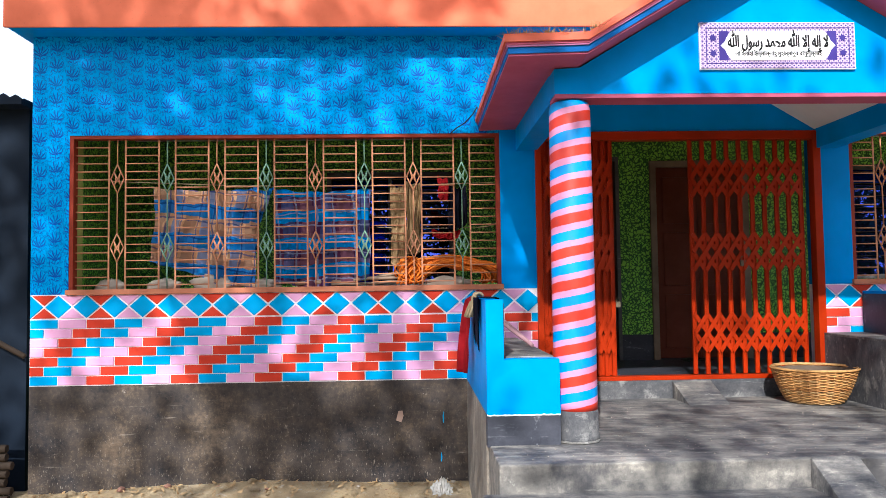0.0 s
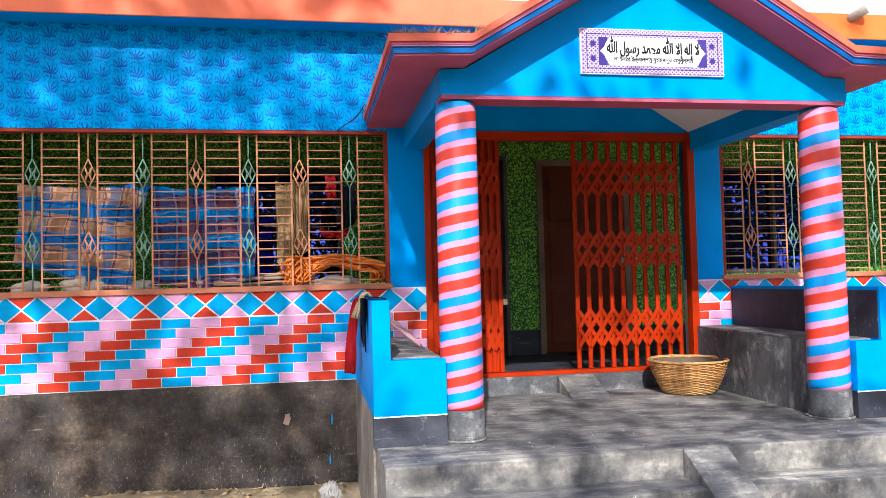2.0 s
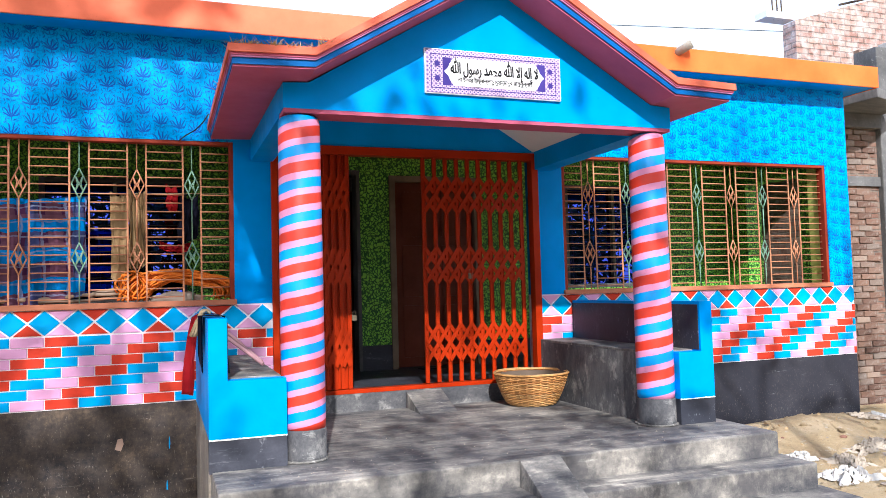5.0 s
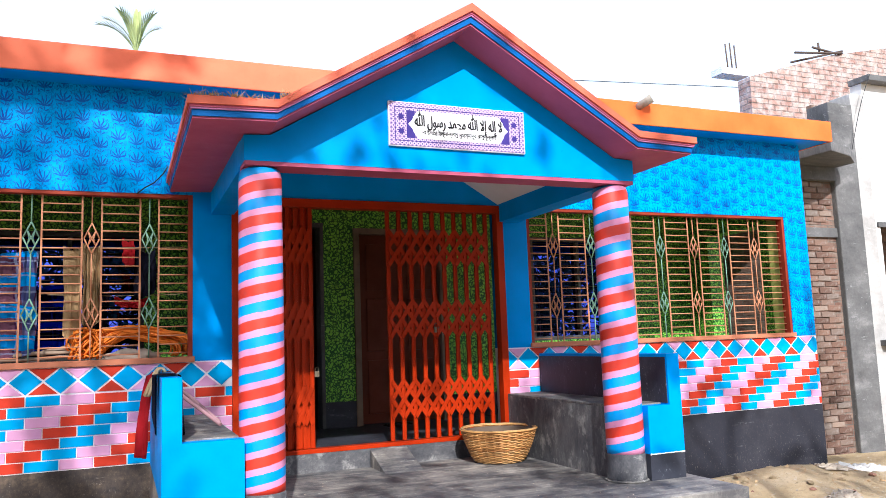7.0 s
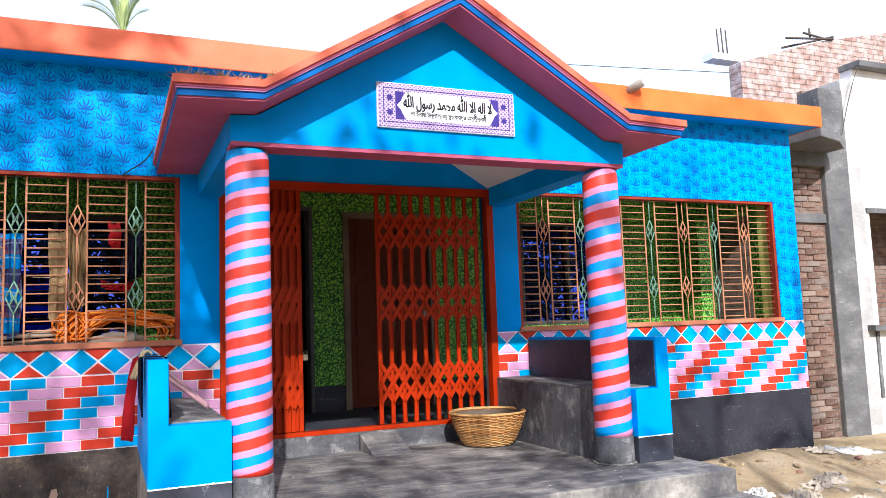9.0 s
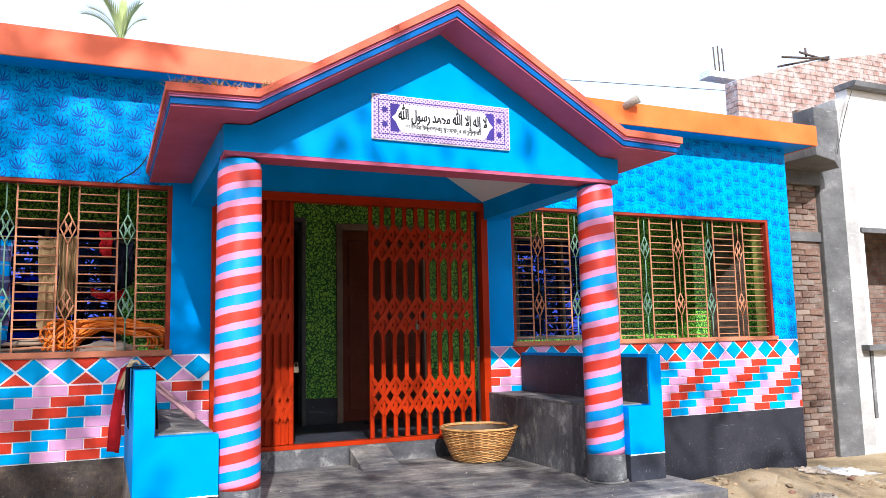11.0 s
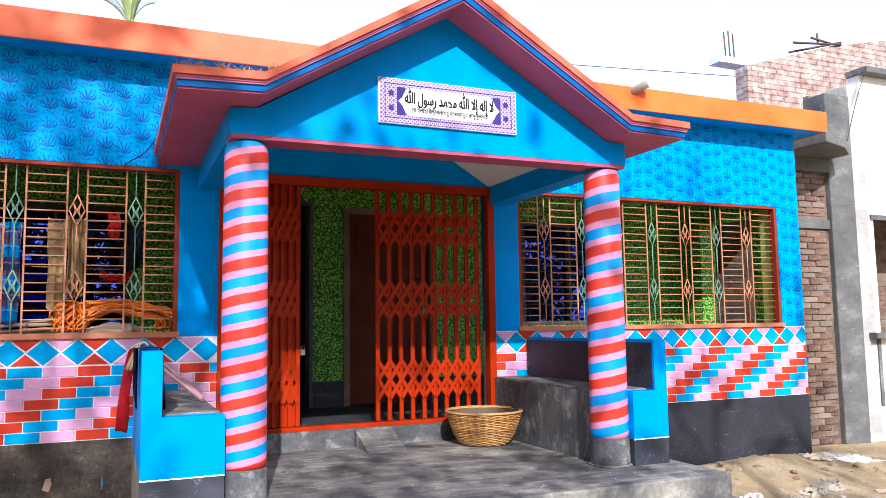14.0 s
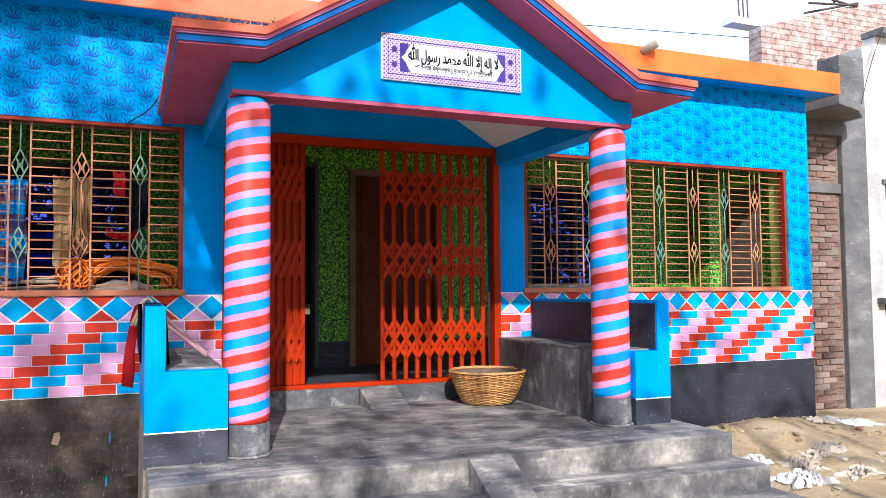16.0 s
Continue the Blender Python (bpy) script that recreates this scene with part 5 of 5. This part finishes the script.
litter(5.68, -1.42, 0.17, 0.14, 0.08, "torn pale plastic scraps on the sand", SACK)
litter(4.85, -1.15, 0.16, 0.10, 0.09, "torn dusty sack scraps on the sand", SACK)
litter(5.95, -1.75, 0.19, 0.12, 0.10, "torn dusty sack scraps on the sand", SACK)
litter(5.30, -1.22, 0.13, 0.09, 0.09, "torn pale plastic scraps on the sand", PAPER)
litter(6.15, -1.25, 0.22, 0.10, 0.08, "torn dusty sack scraps on the sand", SACK)
litter(7.05, -0.42, 0.20, 0.08, 0.07, "grey cement sack lying on the sand", SACK)
litter(7.75, -0.15, 0.42, 0.16, 0.09, "pale torn sack on the sand heap", PAPER)
litter(-0.05, -0.28, 0.08, 0.07, 0.14, "crumpled white and blue plastic bag", PAPER)

# dry leaves and straw at the foot of the wall and on the sand
bm = bmesh.new()
for i in range(900):
    if i < 520:
        x, y = rng.uniform(-3.5, 0.15), -0.02 - 0.5 * rng.random() ** 1.5
    else:
        x, y = rng.uniform(4.3, 7.8), rng.uniform(-3.0, -0.3)
    p = Vector((x, y, ground_z(x, y) + 0.006))
    d = Vector((rng.uniform(-1, 1), rng.uniform(-1, 1), rng.uniform(-0.1, 0.5))).normalized() * rng.uniform(0.012, 0.04)
    e = Vector((-d.y, d.x, rng.uniform(-0.01, 0.02))) * 0.35
    bm.faces.new([bm.verts.new(q) for q in (p - d, p + e, p + d, p - e)])
tagged(part("dry_leaves", bm, TAN), "dry leaves and straw scattered on the earth", "leaf litter", kind="stuff")

# bare bricks of the building next door
k = Nodes("loose_brick")
info = k.t.nodes.new("ShaderNodeObjectInfo")
c = k.ramp(info.outputs["Random"], [(0.0, (0.10, 0.058, 0.045)), (0.45, (0.19, 0.11, 0.08)), (0.8, (0.17, 0.135, 0.115)), (1.0, (0.27, 0.19, 0.145))])
c = k.mix(k.ramp(k.noise(18, 5, 0.7), [(0.5, (0, 0, 0)), (0.78, (0.7, 0.7, 0.7))]), c, (0.30, 0.26, 0.23))
k.bump(k.noise(50, 6, 0.7), 0.7, 0.01)
BRICK_ONE = k.done(c, 0.92, spec=0.15)
brick_meshes = []
for i in range(5):
    bm = bmesh.new()
    box(bm, -0.121, 0.121, -0.012, 0.03, -0.0375, 0.0375)
    bmesh.ops.bevel(bm, geom=bm.edges[:], offset=0.006, segments=1, affect='EDGES')
    for v in bm.verts:
        v.co += Vector((noise.noise(v.co * 30 + Vector((i, 0, 0))), 0.5 * noise.noise(v.co * 30 + Vector((0, i, 0))), noise.noise(v.co * 25 + Vector((0, 0, i))))) * 0.008
    brick_meshes.append(mesh_of(bm, "brick", BRICK_ONE))
for r in range(48):
    z = 0.05 + 0.0815 * r
    if 3.02 < z < 3.23 or z > 3.80:
        continue
    for i in range(5):
        x = 8.05 + 0.25 * i + (0.125 if r % 2 else 0)
        if x + 0.12 > 9.13:
            continue
        b_ = part("brick", brick_meshes[rng.randrange(5)], None, nb)
        b_.location = (x + rng.uniform(-0.008, 0.008), 1.0 + rng.uniform(-0.006, 0.012), z + rng.uniform(-0.005, 0.005))
        b_.rotation_euler = (rng.uniform(-0.03, 0.03), rng.uniform(-0.035, 0.035), rng.uniform(-0.03, 0.03))
        b_.scale = (rng.uniform(0.90, 1.02), 1, rng.uniform(0.88, 1.06))

# crumbs on the porch floor
bm = bmesh.new()
for i in range(170):
    x, y = rng.uniform(0.35, 3.8), -2.35 + 1.9 * rng.random() ** 1.6
    s = rng.uniform(0.003, 0.0065)
    p = Vector((x, y, FLOOR + 0.001))
    a = rng.uniform(0, 6)
    q = [p + Vector((math.cos(a + j * 2.1), math.sin(a + j * 2.1), 0)) * s for j in range(3)]
    top = bm.verts.new(p + Vector((0, 0, s)))
    vs = [bm.verts.new(w) for w in q]
    for j in range(3):
        bm.faces.new((vs[j], vs[(j + 1) % 3], top))
tagged(part("floor_crumbs", bm, SACK), "pale mortar crumbs scattered on the porch floor", "crumbs", kind="stuff")

# ---- painted tile band ----
tile_cache = {}


def tile(poly, mat, x, z):
    """One slightly raised painted tile, from an x-z outline round its own origin."""
    key = (tuple((round(a, 3), round(b, 3)) for a, b in poly), mat.name)
    if key not in tile_cache:
        bm = bmesh.new()
        cx = sum(a for a, b in poly) / len(poly)
        cz = sum(b for a, b in poly) / len(poly)
        back = [bm.verts.new((a, 0.004, b)) for a, b in poly]
        mid = [bm.verts.new((a, -0.002, b)) for a, b in poly]
        front = [bm.verts.new((a + (cx - a) * 0.03, -0.005, b + (cz - b) * 0.05)) for a, b in poly]
        n = len(poly)
        for r0, r1 in ((back, mid), (mid, front)):
            for i in range(n):
                bm.faces.new((r0[i], r0[(i + 1) % n], r1[(i + 1) % n], r1[i]))
        bm.faces.new(front)
        tile_cache[key] = mesh_of(bm, "tile", mat)
    ob = part("tile", tile_cache[key], None, bpy.data.objects["wall_front"])
    ob.location = (x, 0, z)


BW, GAP, ROWS = 0.2388, 0.0085, 7
DZ = 1.537
BH = (DZ - PL - 0.004) / ROWS
for x_lo, x_hi, x0, bw, slant, paints in ((XL, 0.25, XL, BW, -0.5, (SKYB, PINK, RED)), (0.25, GX0, 0.528, BW, 0.5, (RED, SKYB, PINK)),
                                          (GX1, 3.80, 3.622, 0.2321, -0.5, (PINK, SKYB, RED)), (3.80, XR, 5.524, 0.2321, -0.5, (SKYB, PINK, RED))):
    for r in range(ROWS):
        z1 = DZ - r * BH - GAP / 2
        z0 = z1 - BH + GAP
        for i in range(-12, 40):
            a = max(x_lo + 0.003, x0 + (i + slant * r) * bw + GAP / 2)
            b = min(x_hi - 0.003, x0 + (i + 1 + slant * r) * bw - GAP / 2)
            if b - a > 0.02:
                w = round(b - a, 3)
                tile([(0, z0 - z1), (w, z0 - z1), (w, 0), (0, 0)], paints[i % 3], a, z1)
for x_lo, x_hi in ((XL, GX0), (GX1, XR)):
    dw = BW if x_lo < 0 else 0.2345
    d0 = x_lo if x_lo < 0 else 5.50 - 9 * 0.2345
    h = (SILL - DZ) / 2 - 0.010
    zc = (SILL + DZ) / 2
    for i in range(-1, 20):
        c = d0 + i * dw
        half = dw / 2 - 0.009
        left, right = max(-half, x_lo - c + 0.003), min(half, x_hi - c - 0.003)
        if right - left > 0.02:
            pts = [(left, 0)] if left <= -half else [(left, -h * (1 + left / half)), ]
            if left > -half:
                pts = [(left, h * (1 - abs(left) / half)), (left, -h * (1 - abs(left) / half))] if abs(left) > 0.01 else [(0.003, h), (0.003, -h)]
            if left < 0 and left <= -half:
                pts = [(left, 0), (0, -h)]
            if right >= half:
                pts = pts + [(right, 0)] + ([(0, h)] if left <= -half else [])
            else:
                pts = [(left, 0), (0, -h), (right, -h * (1 - abs(right) / half)), (right, h * (1 - abs(right) / half)), (0, h)]
            tile(pts[::-1], SKYB, c, zc)
        m = c + dw / 2
        if m - dw / 2 > x_lo - 0.01 and m + dw / 2 < x_hi + 0.05:
            for s in (1, -1):
                tile([(-half + 0.009, s * h), (half - 0.009, s * h), (0, s * 0.012)][::s], RED if (i % 2 == 0) == (x_lo < 0) else PINK, m, zc)
